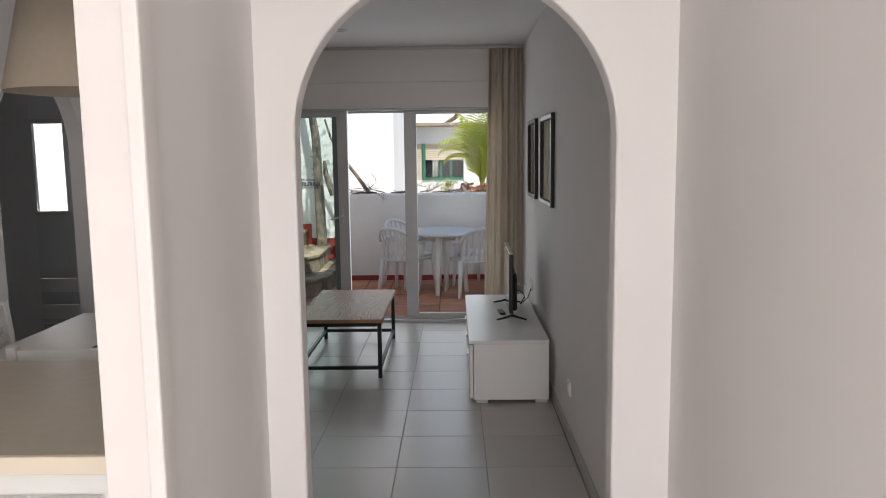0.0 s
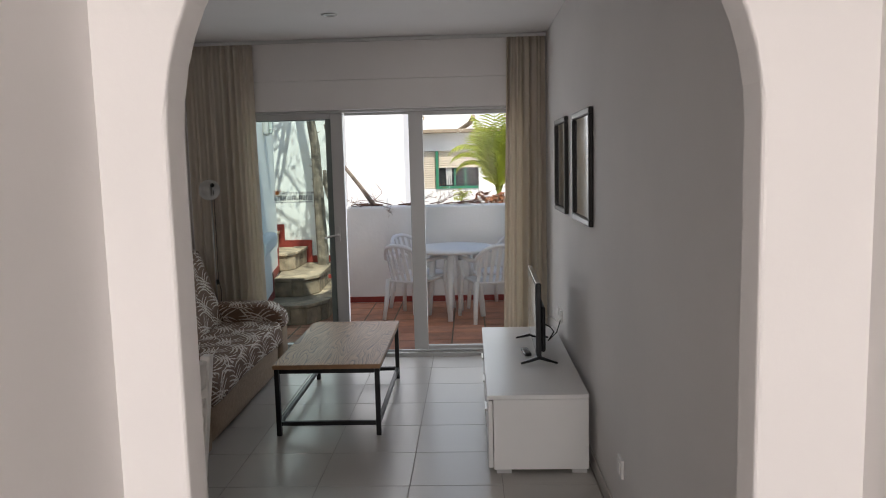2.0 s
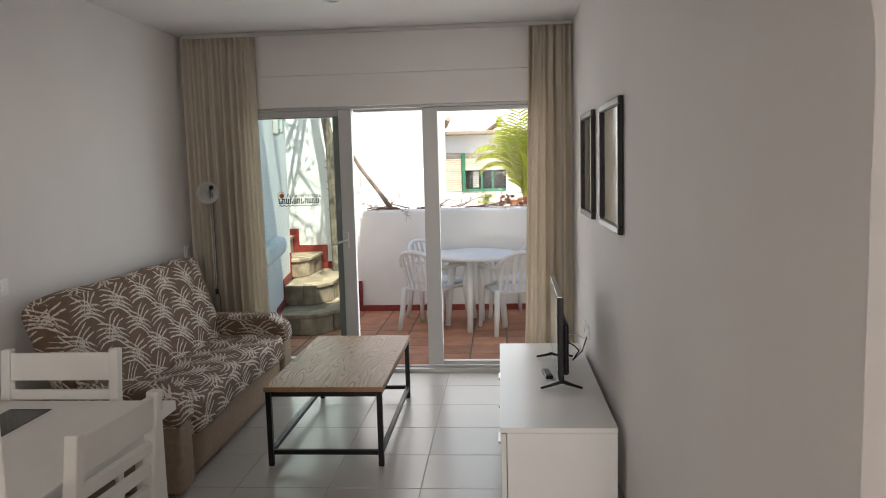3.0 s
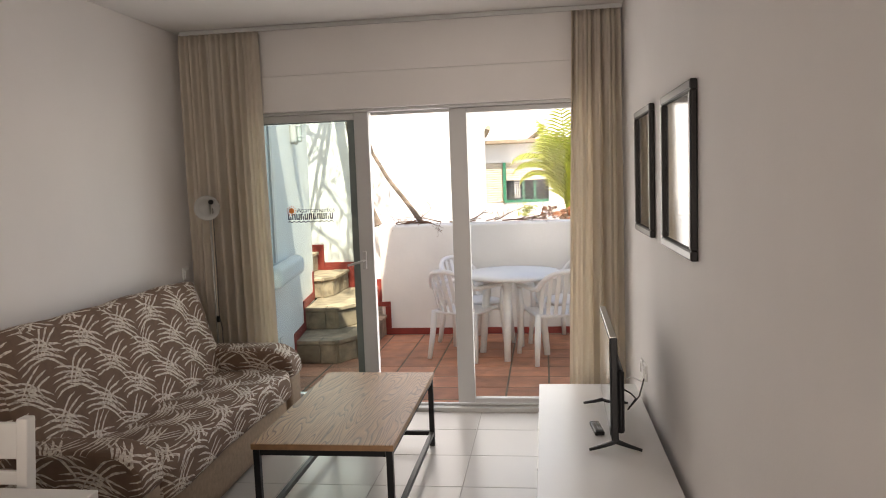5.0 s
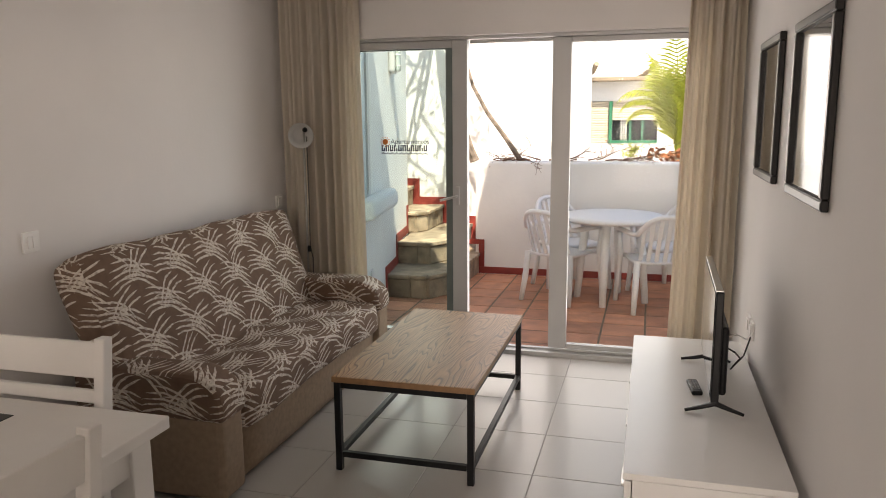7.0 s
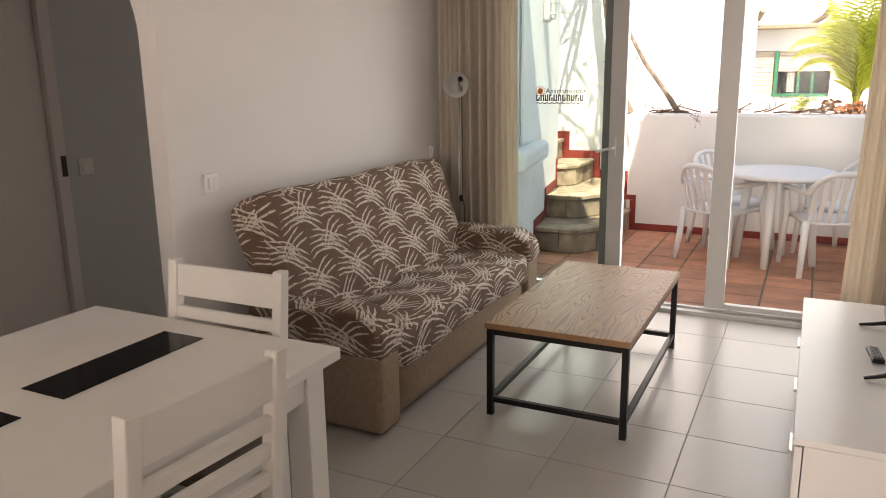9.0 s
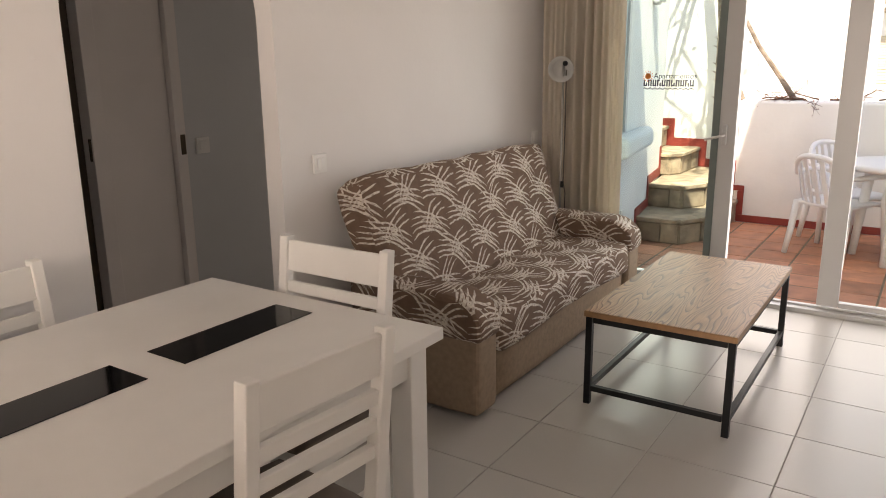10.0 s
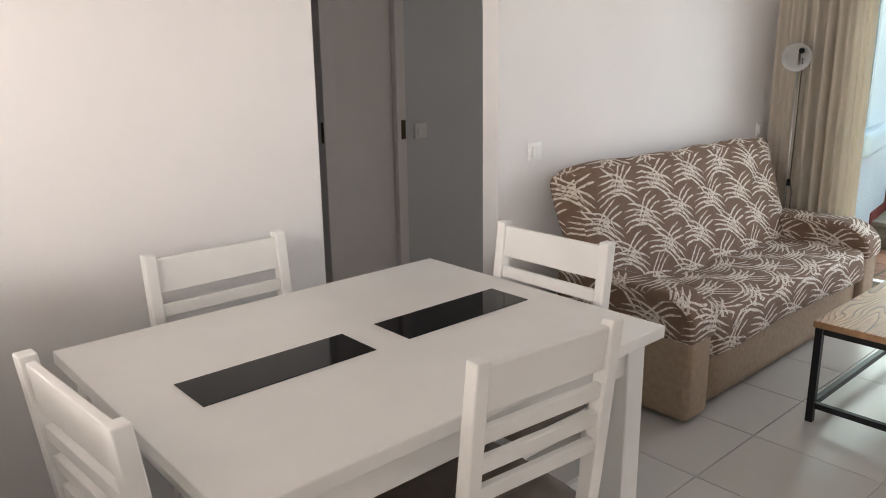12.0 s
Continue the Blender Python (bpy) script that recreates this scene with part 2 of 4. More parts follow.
def sprig_cloth():
    """Brown cloth with pale brushed sprigs: curved strokes fanning round scattered centres, in metres of the UV map."""
    m = mat("brown_sprig_cloth", (0.175, 0.110, 0.075), 0.95, vary=0.15, scale=30, bump=0.4, bump_scale=260)
    nt = m.node_tree
    n, l = nt.nodes, nt.links
    b = n["Principled BSDF"]
    base = b.inputs["Base Color"].links[0].from_socket

    def math_node(op, a, c=None):
        k = n.new("ShaderNodeMath")
        k.operation = op
        for i, v in enumerate((a, c)):
            if v is None:
                continue
            if isinstance(v, (int, float)):
                k.inputs[i].default_value = v
            else:
                l.new(v, k.inputs[i])
        return k.outputs[0]

    uv = n.new("ShaderNodeTexCoord")
    wob = n.new("ShaderNodeTexNoise")
    wob.inputs["Scale"].default_value = 9.0
    l.new(uv.outputs["UV"], wob.inputs["Vector"])
    mixv = n.new("ShaderNodeVectorMath")
    mixv.operation = "MULTIPLY_ADD"
    mixv.inputs[1].default_value = (0.03, 0.03, 0.0)
    l.new(wob.outputs["Color"], mixv.inputs[0])
    l.new(uv.outputs["UV"], mixv.inputs[2])
    total = None

    def vec(op, a, c=None):
        k = n.new("ShaderNodeVectorMath")
        k.operation = op
        for q, val in enumerate((a, c)):
            if val is None:
                continue
            if isinstance(val, tuple):
                k.inputs[q].default_value = val
            else:
                l.new(val, k.inputs[q])
        return k.outputs[0]

    size = 0.30
    # fans of brushed strokes: root, axis, half spread, number of strokes, first and last reach, bend
    fans = ((0.44, -0.46, 2.10, 0.30, 5, 0.26, 1.02, 0.85), (-0.50, -0.12, 0.22, 0.24, 4, 0.28, 1.0, -0.55), (-0.20, -0.56, 1.28, 0.19, 3, 0.38, 1.04, -0.60))
    for shift, base_turn in ((0.0, 0.0), (0.5, 0.12)):
        cells = vec("ADD", vec("MULTIPLY", mixv.outputs[0], (1 / size, 1 / size, 0.0)), (shift, shift, 0.0))
        ident = vec("FLOOR", cells)
        local = vec("SUBTRACT", vec("FRACTION", cells), (0.5, 0.5, 0.0))
        wn2 = n.new("ShaderNodeTexWhiteNoise")
        wn2.noise_dimensions = "2D"
        l.new(ident, wn2.inputs["Vector"])
        rot = n.new("ShaderNodeVectorRotate")
        rot.rotation_type = "Z_AXIS"
        l.new(local, rot.inputs["Vector"])
        l.new(math_node("ADD", math_node("MULTIPLY", wn2.outputs["Value"], 0.5), base_turn - 0.25), rot.inputs["Angle"])
        sp = n.new("ShaderNodeSeparateXYZ")
        l.new(rot.outputs[0], sp.inputs[0])
        for cx, cy, axis, half, count, ra, rb, bend in fans:
            px = math_node("SUBTRACT", sp.outputs["X"], cx)
            py = math_node("SUBTRACT", sp.outputs["Y"], cy)
            along = math_node("ADD", math_node("MULTIPLY", px, math.cos(axis)), math_node("MULTIPLY", py, math.sin(axis)))
            off = math_node("SUBTRACT", math_node("MULTIPLY", py, math.cos(axis)), math_node("MULTIPLY", px, math.sin(axis)))
            r = math_node("SQRT", math_node("ADD", math_node("MULTIPLY", px, px), math_node("MULTIPLY", py, py)))
            theta = math_node("ARCTAN2", off, along)
            theta = math_node("SUBTRACT", theta, math_node("MULTIPLY", math_node("SUBTRACT", r, ra), bend))
            turn = math_node("MULTIPLY", math_node("ADD", theta, half), count / (2 * half))
            across = math_node("MULTIPLY", math_node("ABSOLUTE", math_node("SUBTRACT", math_node("FRACT", turn), 0.5)), 2 * half / count)
            across = math_node("MULTIPLY", across, r)
            grow = math_node("MULTIPLY", math_node("SUBTRACT", r, ra), 1 / (rb - ra))
            ends = math_node("MULTIPLY", math_node("MULTIPLY", grow, math_node("SUBTRACT", 1.0, math_node("MULTIPLY", grow, math_node("MULTIPLY", grow, grow)))), 0.046)
            line = math_node("LESS_THAN", across, math_node("MINIMUM", ends, 0.0175))
            inside = math_node("LESS_THAN", math_node("ABSOLUTE", theta), half)
            mask = math_node("MULTIPLY", math_node("MULTIPLY", line, inside), math_node("MULTIPLY", math_node("GREATER_THAN", grow, 0.0), math_node("LESS_THAN", grow, 1.0)))
            total = mask if total is None else math_node("MAXIMUM", total, mask)
    dry = n.new("ShaderNodeTexNoise")
    dry.inputs["Scale"].default_value = 60.0
    l.new(uv.outputs["UV"], dry.inputs["Vector"])
    fade = n.new("ShaderNodeMapRange")
    fade.inputs["From Min"].default_value, fade.inputs["From Max"].default_value = 0.32, 0.55
    fade.inputs["To Min"].default_value, fade.inputs["To Max"].default_value = 0.35, 0.95
    l.new(dry.outputs["Fac"], fade.inputs["Value"])
    mx = n.new("ShaderNodeMix")
    mx.data_type = "RGBA"
    l.new(math_node("MULTIPLY", total, fade.outputs[0]), mx.inputs["Factor"])
    l.new(base, mx.inputs["A"])
    mx.inputs["B"].default_value = (0.68, 0.62, 0.545, 1)
    l.new(mx.outputs["Result"], b.inputs["Base Color"])
    return m


SPRIG = sprig_cloth()


# ---- builders ----
def add_box(bm, x0, x1, y0, y1, z0, z1, m=None, bevel=0.0, seg=2):
    pts = [Vector((x, y, z)) for x in (x0, x1) for y in (y0, y1) for z in (z0, z1)]
    vs = [bm.verts.new(m @ p if m else p) for p in pts]
    fs = [bm.faces.new([vs[i] for i in f]) for f in ((0, 1, 3, 2), (4, 6, 7, 5), (0, 4, 5, 1), (2, 3, 7, 6), (0, 2, 6, 4), (1, 5, 7, 3))]
    if bevel:
        edges = list({e for f in fs for e in f.edges})
        bmesh.ops.bevel(bm, geom=edges, offset=bevel, segments=seg, affect="EDGES", profile=0.5)
    return bm


def box(x0, x1, y0, y1, z0, z1, m=None, bevel=0.0, seg=2):
    return add_box(bmesh.new(), x0, x1, y0, y1, z0, z1, m, bevel, seg)


def add_prism(bm, poly, z0, z1):
    """An upright prism over a plan polygon."""
    lo = [bm.verts.new((x, y, z0)) for x, y in poly]
    hi = [bm.verts.new((x, y, z1)) for x, y in poly]
    k = len(poly)
    bm.faces.new(lo[::-1])
    bm.faces.new(hi)
    for i in range(k):
        bm.faces.new((lo[i], lo[(i + 1) % k], hi[(i + 1) % k], hi[i]))
    return bm


def add_tube(bm, pts, radii, sides=8, cap=True):
    pts = [Vector(p) for p in pts]
    if isinstance(radii, (int, float)):
        radii = [radii] * len(pts)
    rings = []
    for i, p in enumerate(pts):
        d = (pts[min(i + 1, len(pts) - 1)] - pts[max(i - 1, 0)]).normalized()
        side = d.cross(Vector((0, 0, 1)) if abs(d.z) < 0.9 else Vector((1, 0, 0))).normalized()
        up = side.cross(d)
        rings.append([bm.verts.new(p + radii[i] * (math.cos(a) * side + math.sin(a) * up)) for a in (2 * math.pi * k / sides for k in range(sides))])
    for a, b in zip(rings, rings[1:]):
        for k in range(sides):
            bm.faces.new((a[k], a[(k + 1) % sides], b[(k + 1) % sides], b[k]))
    if cap:
        bm.faces.new(rings[0][::-1])
        bm.faces.new(rings[-1])
    return bm


def tube(pts, radii, sides=8):
    return add_tube(bmesh.new(), pts, radii, sides)


def lathe(profile, sides=32):
    """A turned shape about z from (radius, height) pairs."""
    bm = bmesh.new()
    rings = [[bm.verts.new((r * math.cos(2 * math.pi * k / sides), r * math.sin(2 * math.pi * k / sides), z)) for k in range(sides)] for r, z in profile]
    for a, b in zip(rings, rings[1:]):
        for k in range(sides):
            bm.faces.new((a[k], a[(k + 1) % sides], b[(k + 1) % sides], b[k]))
    return bm


def finish(name, bm, material, smooth=False):
    bmesh.ops.recalc_face_normals(bm, faces=bm.faces)
    me = bpy.data.meshes.new(name)
    bm.to_mesh(me)
    bm.free()
    me.materials.append(material)
    if smooth:
        for p in me.polygons:
            p.use_smooth = True
    return me


def part(name, bm, material, parent, label="", smooth=False):
    ob = new(name, finish(name, bm, material, smooth))
    ob.parent = parent
    if label:
        ob["label"] = label
    return ob


def thing(name, label, category, m=None, group=""):
    ob = new(name)
    ob.empty_display_size = 0.1
    if m is not None:
        ob.matrix_basis = m
    return tagged(ob, label, category, group)


def structure(name, bm, material, label="", category="", smooth=False):
    return tagged(new(name, finish(name, bm, material, smooth)), label, category, kind="structure")


def soften(ob, width, angle=35):
    mod = ob.modifiers.new("soft_edges", "BEVEL")
    mod.width, mod.segments, mod.limit_method, mod.angle_limit = width, 3, "ANGLE", radians(angle)
    return ob


def box_uv(ob, scale=1.0):
    me = ob.data
    uv = me.uv_layers.new(name="cloth")
    for p in me.polygons:
        a = max(range(3), key=lambda i: abs(p.normal[i]))
        for li in p.loop_indices:
            c = me.vertices[me.loops[li].vertex_index].co
            uv.data[li].uv = ((c.y, c.z), (c.x, c.z), (c.y, c.x))[a]
    return ob


# ---- the large structure ----
XL, XR, ZC = -1.68, 1.18, 2.54
ARCH_Y0, ARCH_Y1 = 2.45, 2.535


def arch_wall(a0, a1, c, r, spring, b0, b1, axis):
    """A wall from a0 to a1 along its run with a round-headed opening, b0 to b1 thick; axis: the run, 'x' or 'y'."""
    bm = bmesh.new()
    steps = 28
    us = [c - r * math.cos(math.pi * i / steps) for i in range(steps + 1)]
    zs = [spring + r * math.sin(math.pi * i / steps) for i in range(steps + 1)]

    def v(u, w, z):
        return bm.verts.new((u, w, z) if axis == "x" else (w, u, z))

    for w, sign in ((b0, 1), (b1, -1)):
        def quad(u0, u1, z0a, z0b, z1):
            f = [v(u0, w, z0a), v(u1, w, z0b), v(u1, w, z1), v(u0, w, z1)]
            bm.faces.new(f[::sign])
        quad(a0, c - r, 0.0, 0.0, spring)
        quad(a0, c - r, spring, spring, ZC)
        quad(c + r, a1, 0.0, 0.0, spring)
        quad(c + r, a1, spring, spring, ZC)
        for i in range(steps):
            quad(us[i], us[i + 1], zs[i], zs[i + 1], ZC)
    ring = [(c - r, 0.0)] + list(zip(us, zs)) + [(c + r, 0.0)]
    for (u0, z0), (u1, z1) in zip(ring, ring[1:]):
        bm.faces.new([v(u0, b0, z0), v(u0, b1, z0), v(u1, b1, z1), v(u1, b0, z1)])
    for u in (a0, a1):
        for z0, z1 in ((0.0, spring), (spring, ZC)):
            bm.faces.new([v(u, b0, z0), v(u, b1, z0), v(u, b1, z1), v(u, b0, z1)])
    bmesh.ops.remove_doubles(bm, verts=bm.verts, dist=0.0005)
    return bm


structure("wall_east", box(XR, XR + 0.15, -1.6, 7.5, 0, ZC), PLASTER, "white plaster wall beside the television bench", "wall")
wa = structure("wall_arch", arch_wall(-0.09, XR + 0.05, 0.560, 0.452, 1.628, ARCH_Y0, ARCH_Y1, "x"), PLASTER, "white plaster wall with a round-headed archway", "wall")
soften(wa, 0.008)
bm = bmesh.new()
add_box(bm, XL, -0.093, ARCH_Y0, ARCH_Y1, 0, 0.915)
add_box(bm, XL, -0.093, ARCH_Y0, ARCH_Y1, 2.25, ZC)
add_box(bm, XL, -1.5, ARCH_Y0, ARCH_Y1, 0.918, 2.247)
structure("wall_hatch", bm, PLASTER, "white plaster wall with a serving hatch", "wall")
structure("wall_corridor", box(-0.10, 0.0, 1.69, ARCH_Y0 + 0.001, 0, ZC), PLASTER, "white plaster stub wall between kitchen and corridor", "wall")
bm = bmesh.new()
add_box(bm, XL - 0.09, XL, -1.6, 3.978, 0, ZC)
structure("wall_west", bm, PLASTER, "white plaster wall beside the dining table", "wall")
wh = structure("wall_hall_arch", arch_wall(3.978, 4.90, 4.4225, 0.4375, 1.62, XL - 0.09, XL, "y"), PLASTER, "white plaster archway to the hall", "wall")
structure("wall_sofa", box(XL - 0.09, XL, 4.90, 7.5, 0, ZC), PLASTER, "white plaster wall behind the sofa", "wall")
structure("wall_behind", box(XL - 0.09, 0.05, -1.75, -1.6, 0, ZC), PLASTER, "plain white wall behind the walker", "wall")
structure("wall_behind_lintel", box(0.053, XR, -1.75, -1.6, 2.35, ZC), PLASTER, "plain white lintel over the entrance", "wall")
bm = bmesh.new()
add_box(bm, XL, -1.25, 7.30, 7.5, 0, ZC)
add_box(bm, 1.06, XR - 0.002, 7.30, 7.5, 0, ZC)
add_box(bm, -1.248, 1.058, 7.30, 7.5, 2.238, ZC)
structure("wall_window", bm, PLASTER, "white plaster wall round the patio door", "wall")
structure("shutter_box", box(-1.25, 1.06, 7.285, 7.5, 2.005, 2.235, bevel=0.004), PLASTER, "white roller shutter box above the patio door", "shutter box")
structure("ceiling", box(-4.0, XR + 0.15, -1.75, 7.5, ZC + 0.002, ZC + 0.12), CEILING, "plain white ceiling", "ceiling")
floor = structure("floor", box(-4.0, XR, -1.75, 7.4, -0.12, -0.003), GROUT, "glossy pale grey porcelain tile floor", "floor")
# hall behind the little arch
bm = bmesh.new()
add_box(bm, -2.72, -2.6, 5.11, 5.92, 0, ZC)
structure("wall_hall", bm, DIMWALL, "plaster wall of the hall, its grey dimness put into the colour", "wall")
structure("wall_hall_south", box(-4.0, XL - 0.092, 3.4, 3.5, 0, ZC), DIMWALL, "plain hall wall", "wall")
structure("wall_hall_west", box(-4.0, -3.9, 3.5, 7.5, 0, ZC), DIMWALL, "plain hall wall", "wall")
bm = bmesh.new()
add_box(bm, -3.9, -3.46, 7.4, 7.5, 0, ZC)
add_box(bm, -3.12, XL - 0.092, 7.4, 7.5, 0, ZC)
add_box(bm, -3.458, -3.122, 7.4, 7.5, 0, 1.05)
add_box(bm, -3.458, -3.122, 7.4, 7.5, 1.95, ZC)
structure("wall_hall_end", bm, DIMWALL, "plain end wall of the hall with a narrow window", "wall")
win = structure("window_1", box(-3.46, -3.40, 7.38, 7.42, 1.05, 1.95), ALU, "narrow white window at the end of the hall", "window")
part("window_frame", box(-3.40, -3.12, 7.38, 7.42, 1.91, 1.95), ALU, win)
part("window_frame", box(-3.40, -3.12, 7.38, 7.42, 1.05, 1.09), ALU, win)
# hall door, and a dark panel for the doorway beside it
structure("wall_hall_door_side", box(-2.72, -2.6, 3.5, 3.80, 0, ZC), DIMWALL, "plain hall wall", "wall")
structure("wall_hall_lintel", box(-2.72, -2.6, 3.803, 5.107, 2.1, ZC), DIMWALL, "plain hall lintel above the doors", "wall")


def hall_door(name, y0, y1, depth, material, label):
    d = tagged(new(name, finish(name, box(-2.66 - depth, -2.62 - depth, y0, y1, 0.01, 2.03, bevel=0.003), material)), label, "door", kind="structure")
    return d


door = hall_door("door_1", 4.676, 5.044, 0.0, TRIM, "closed white painted hall door")
jamb = part("door_jamb", box(-2.7, -2.585, 5.046, 5.106, 0, 2.09, bevel=0.004), TRIM, door)
part("strike_plate", box(-2.59, -2.583, 5.07, 5.10, 1.02, 1.12, bevel=0.002), BRONZE, jamb, "tarnished metal strike plate")
jamb = part("door_jamb", box(-2.7, -2.585, 4.60, 4.674, 0, 2.09, bevel=0.004), TRIM, door)
part("strike_plate", box(-2.605, -2.595, 4.592, 4.60, 1.04, 1.14), BRONZE, jamb, "tarnished metal strike plate")
# flat panel whose dark colour gives the darkness of an unlit room
hall_door("dark_doorway", 3.803, 4.597, 0.03, DARKROOM, "dark brown panel for the unlit room behind an open doorway")

# casing on the end of the stub wall, with its moulding
bm = bmesh.new()
add_box(bm, -0.112, 0.012, 1.672, 1.687, 0, 2.3, bevel=0.004)
add_box(bm, 0.003, 0.014, 1.632, 1.70, 0, 2.3, bevel=0.004)
add_box(bm, -0.012, 0.020, 1.627, 1.668, 0, 2.3, bevel=0.006)
structure("trim", bm, TRIM, "white painted moulded door casing", "trim")

# baseboards
structure("baseboard", box(XR - 0.012, XR - 0.001, 2.54, 7.29, 0, 0.075, bevel=0.003), TILE, "pale grey tile baseboard along the television wall", "baseboard")
structure("baseboard", box(XL + 0.001, XL + 0.012, 2.54, 3.97, 0, 0.075, bevel=0.003), TILE, "pale grey tile baseboard", "baseboard")
structure("baseboard", box(XL + 0.001, XL + 0.012, 4.90, 7.29, 0, 0.075, bevel=0.003), TILE, "pale grey tile baseboard", "baseboard")

# ---- patio door ----
Y0, Y1 = 7.335, 7.395
pd = structure("window_2", box(-1.25, 1.06, 7.31, 7.44, -0.004, 0.028, bevel=0.004), ALU, "white aluminium sliding patio door, its middle open", "patio door")
for nm, b in (("window_frame", (-1.25, -1.205, 7.32, 7.44, 0.03, 2.0)), ("window_frame", (1.015, 1.06, 7.32, 7.44, 0.03, 2.0)), ("window_frame", (-1.203, 1.013, 7.32, 7.44, 1.985, 2.003)), ("track", (-0.43, 1.013, 7.395, 7.41, 1.965, 1.984)), ("track", (-1.2, 1.01, 7.36, 7.37, 0.03, 0.042))):
    part(nm, box(*b, bevel=0.002), ALU, pd)
part("seal", box(-0.43, 1.013, 7.412, 7.418, 1.972, 1.984), SEAL, pd, "black brush seal")
leaf = part("sliding_leaf", box(-0.530, -0.434, Y0, Y1, 0.045, 1.983, bevel=0.004), ALU, pd)
for b in ((-1.203, -1.160, Y0, Y1, 0.045, 1.983), (-1.158, -0.532, Y0, Y1, 1.938, 1.983), (-1.158, -0.532, Y0, Y1, 0.045, 0.11)):
    part("leaf_rail", box(*b, bevel=0.003), ALU, leaf)
# strip wider than the seal: its dark colour paints the inner face's shade
for b in ((-0.575, -0.531, Y0 + 0.01, Y1 - 0.01, 0.11, 1.938), (-1.158, -0.577, Y0 + 0.01, Y1 - 0.01, 1.930, 1.937)):
    part("seal", box(*b), SEALSHADE, leaf, "dark green-grey seal, widened for the frame's shaded inner face")
pane = part("pane", box(-1.158, -0.575, Y0 + 0.024, Y0 + 0.034, 0.11, 1.932), GREENISH, leaf, "greenish double glass pane")
pane.visible_shadow = False
bm = box(-0.505, -0.480, Y0 - 0.03, Y0 - 0.002, 0.96, 1.08, bevel=0.006)
add_tube(bm, [(-0.492, Y0 - 0.03, 1.02), (-0.50, Y0 - 0.045, 1.015), (-0.56, Y0 - 0.05, 1.0), (-0.60, Y0 - 0.05, 0.99)], 0.008, 8)
part("handle", bm, ALU, leaf, "small white lever handle", smooth=False)
leaf2 = part("sliding_leaf", box(0.091, 0.204, Y0 + 0.03, Y1 + 0.02, 0.045, 1.983, bevel=0.004), ALU, pd)
for b in ((0.206, 1.012, Y0 + 0.03, Y1 + 0.02, 1.952, 1.983), (0.206, 1.012, Y0 + 0.03, Y1 + 0.02, 0.045, 0.075), (0.975, 1.012, Y0 + 0.03, Y1 + 0.02, 0.077, 1.95)):
    part("leaf_rail", box(*b, bevel=0.003), ALU, leaf2)
pane = part("pane", box(0.204, 0.975, Y0 + 0.05, Y0 + 0.058, 0.075, 1.952), CLEAR, leaf2, "clear glass pane")
pane.visible_shadow = False

# sticker on the door glass: a sun, rows of small shapes and a wavy line
st = thing("door_sticker", "dark and orange printed sticker on the door glass", "sticker", pose(-0.86, Y0 + 0.0225, 1.315))
sd = tube([(-0.1285, -0.0006, 0.0425), (-0.1285, 0, 0.0425)], 0.019, 20)
part("sun_disc", sd, ORANGE, st, "orange sun")
bm = bmesh.new()
for k in range(12):
    a = 2 * math.pi * k / 12
    add_box(bm, 0.024, 0.034, -0.0006, 0, -0.0025, 0.0025, Matrix.Translation((-0.1285, 0, 0.0425)) @ Matrix.Rotation(a, 4, "Y"))
part("sun_rays", bm, ORANGE, st)
word = bpy.data.curves.new("small_word", "FONT")
word.body, word.size, word.extrude, word.align_x = "Apartamentos", 0.046, 0.0003, "CENTER"
carrier = bpy.data.objects.new("small_word", word)
lettering = bpy.data.meshes.new_from_object(carrier)
bpy.data.objects.remove(carrier)
lettering.transform(pose(0.04, -0.0004, 0.03, 90, 0, 0))
lettering.materials.clear()
lettering.materials.append(NAVY)
ob = new("lettering", lettering)
ob.parent = st
bm = bmesh.new()
for k in range(11):
    x = -0.155 + k * 0.0287
    add_box(bm, x, x + 0.0085, -0.0006, 0, -0.018, 0.022)
    add_box(bm, x + 0.0155, x + 0.0235, -0.0006, 0, -0.018, 0.022 if k % 3 else 0.004)
    add_box(bm, x + 0.0087, x + 0.0153, -0.0006, 0, 0.013 if k % 2 else -0.018, 0.022 if k % 2 else -0.009)
part("large_word_shapes", bm, NAVY, st)
bm = bmesh.new()
for k in range(46):
    x = -0.155 + k * 0.0068
    z = -0.032 + 0.004 * math.sin(k * 1.35)
    add_box(bm, x, x + 0.0069, -0.0006, 0, z - 0.003, z + 0.003)
part("wave_line", bm, NAVY, st)


# ---- curtains ----
def curtain(name, x0, x1, top, bottom, waves, seed, flare, flat, label):
    rg = random.Random(seed)
    ph = [rg.uniform(0, 6.28) for _ in range(4)]
    nx, nz = 120, 30
    bm = bmesh.new()
    grid = []
    for j in range(nz + 1):
        v = j / nz
        z = top + (bottom - top) * v
        row = []
        for i in range(nx + 1):
            u = i / nx
            a = 0.020 + 0.022 * min(1, v * 2.2) * (0.6 + 0.6 * math.sin(3.1 * u + ph[2]) ** 2)
            soft = 1 - 0.75 * min(1, 1.3 * v) * max(0, math.sin(u * 3.4 + ph[0]))
            calm = max(0.0, min(1.0, (u - 0.55) * 4 if flat > 0 else (0.5 - u) * 4))
            soft *= 1 - 0.72 * calm * min(1, max(0, (v - 0.06) * 4))
            y = a * soft * math.sin(2 * math.pi * waves * (u + 0.05 * math.sin(5 * u + ph[1]) + 0.022 * math.sin(13 * u + ph[3]) + 0.02 * v * math.sin(9 * u + ph[2])))
            y += 0.010 * math.sin(2 * math.pi * waves * 2.1 * u + ph[3]) * (1 - v * 0.5)
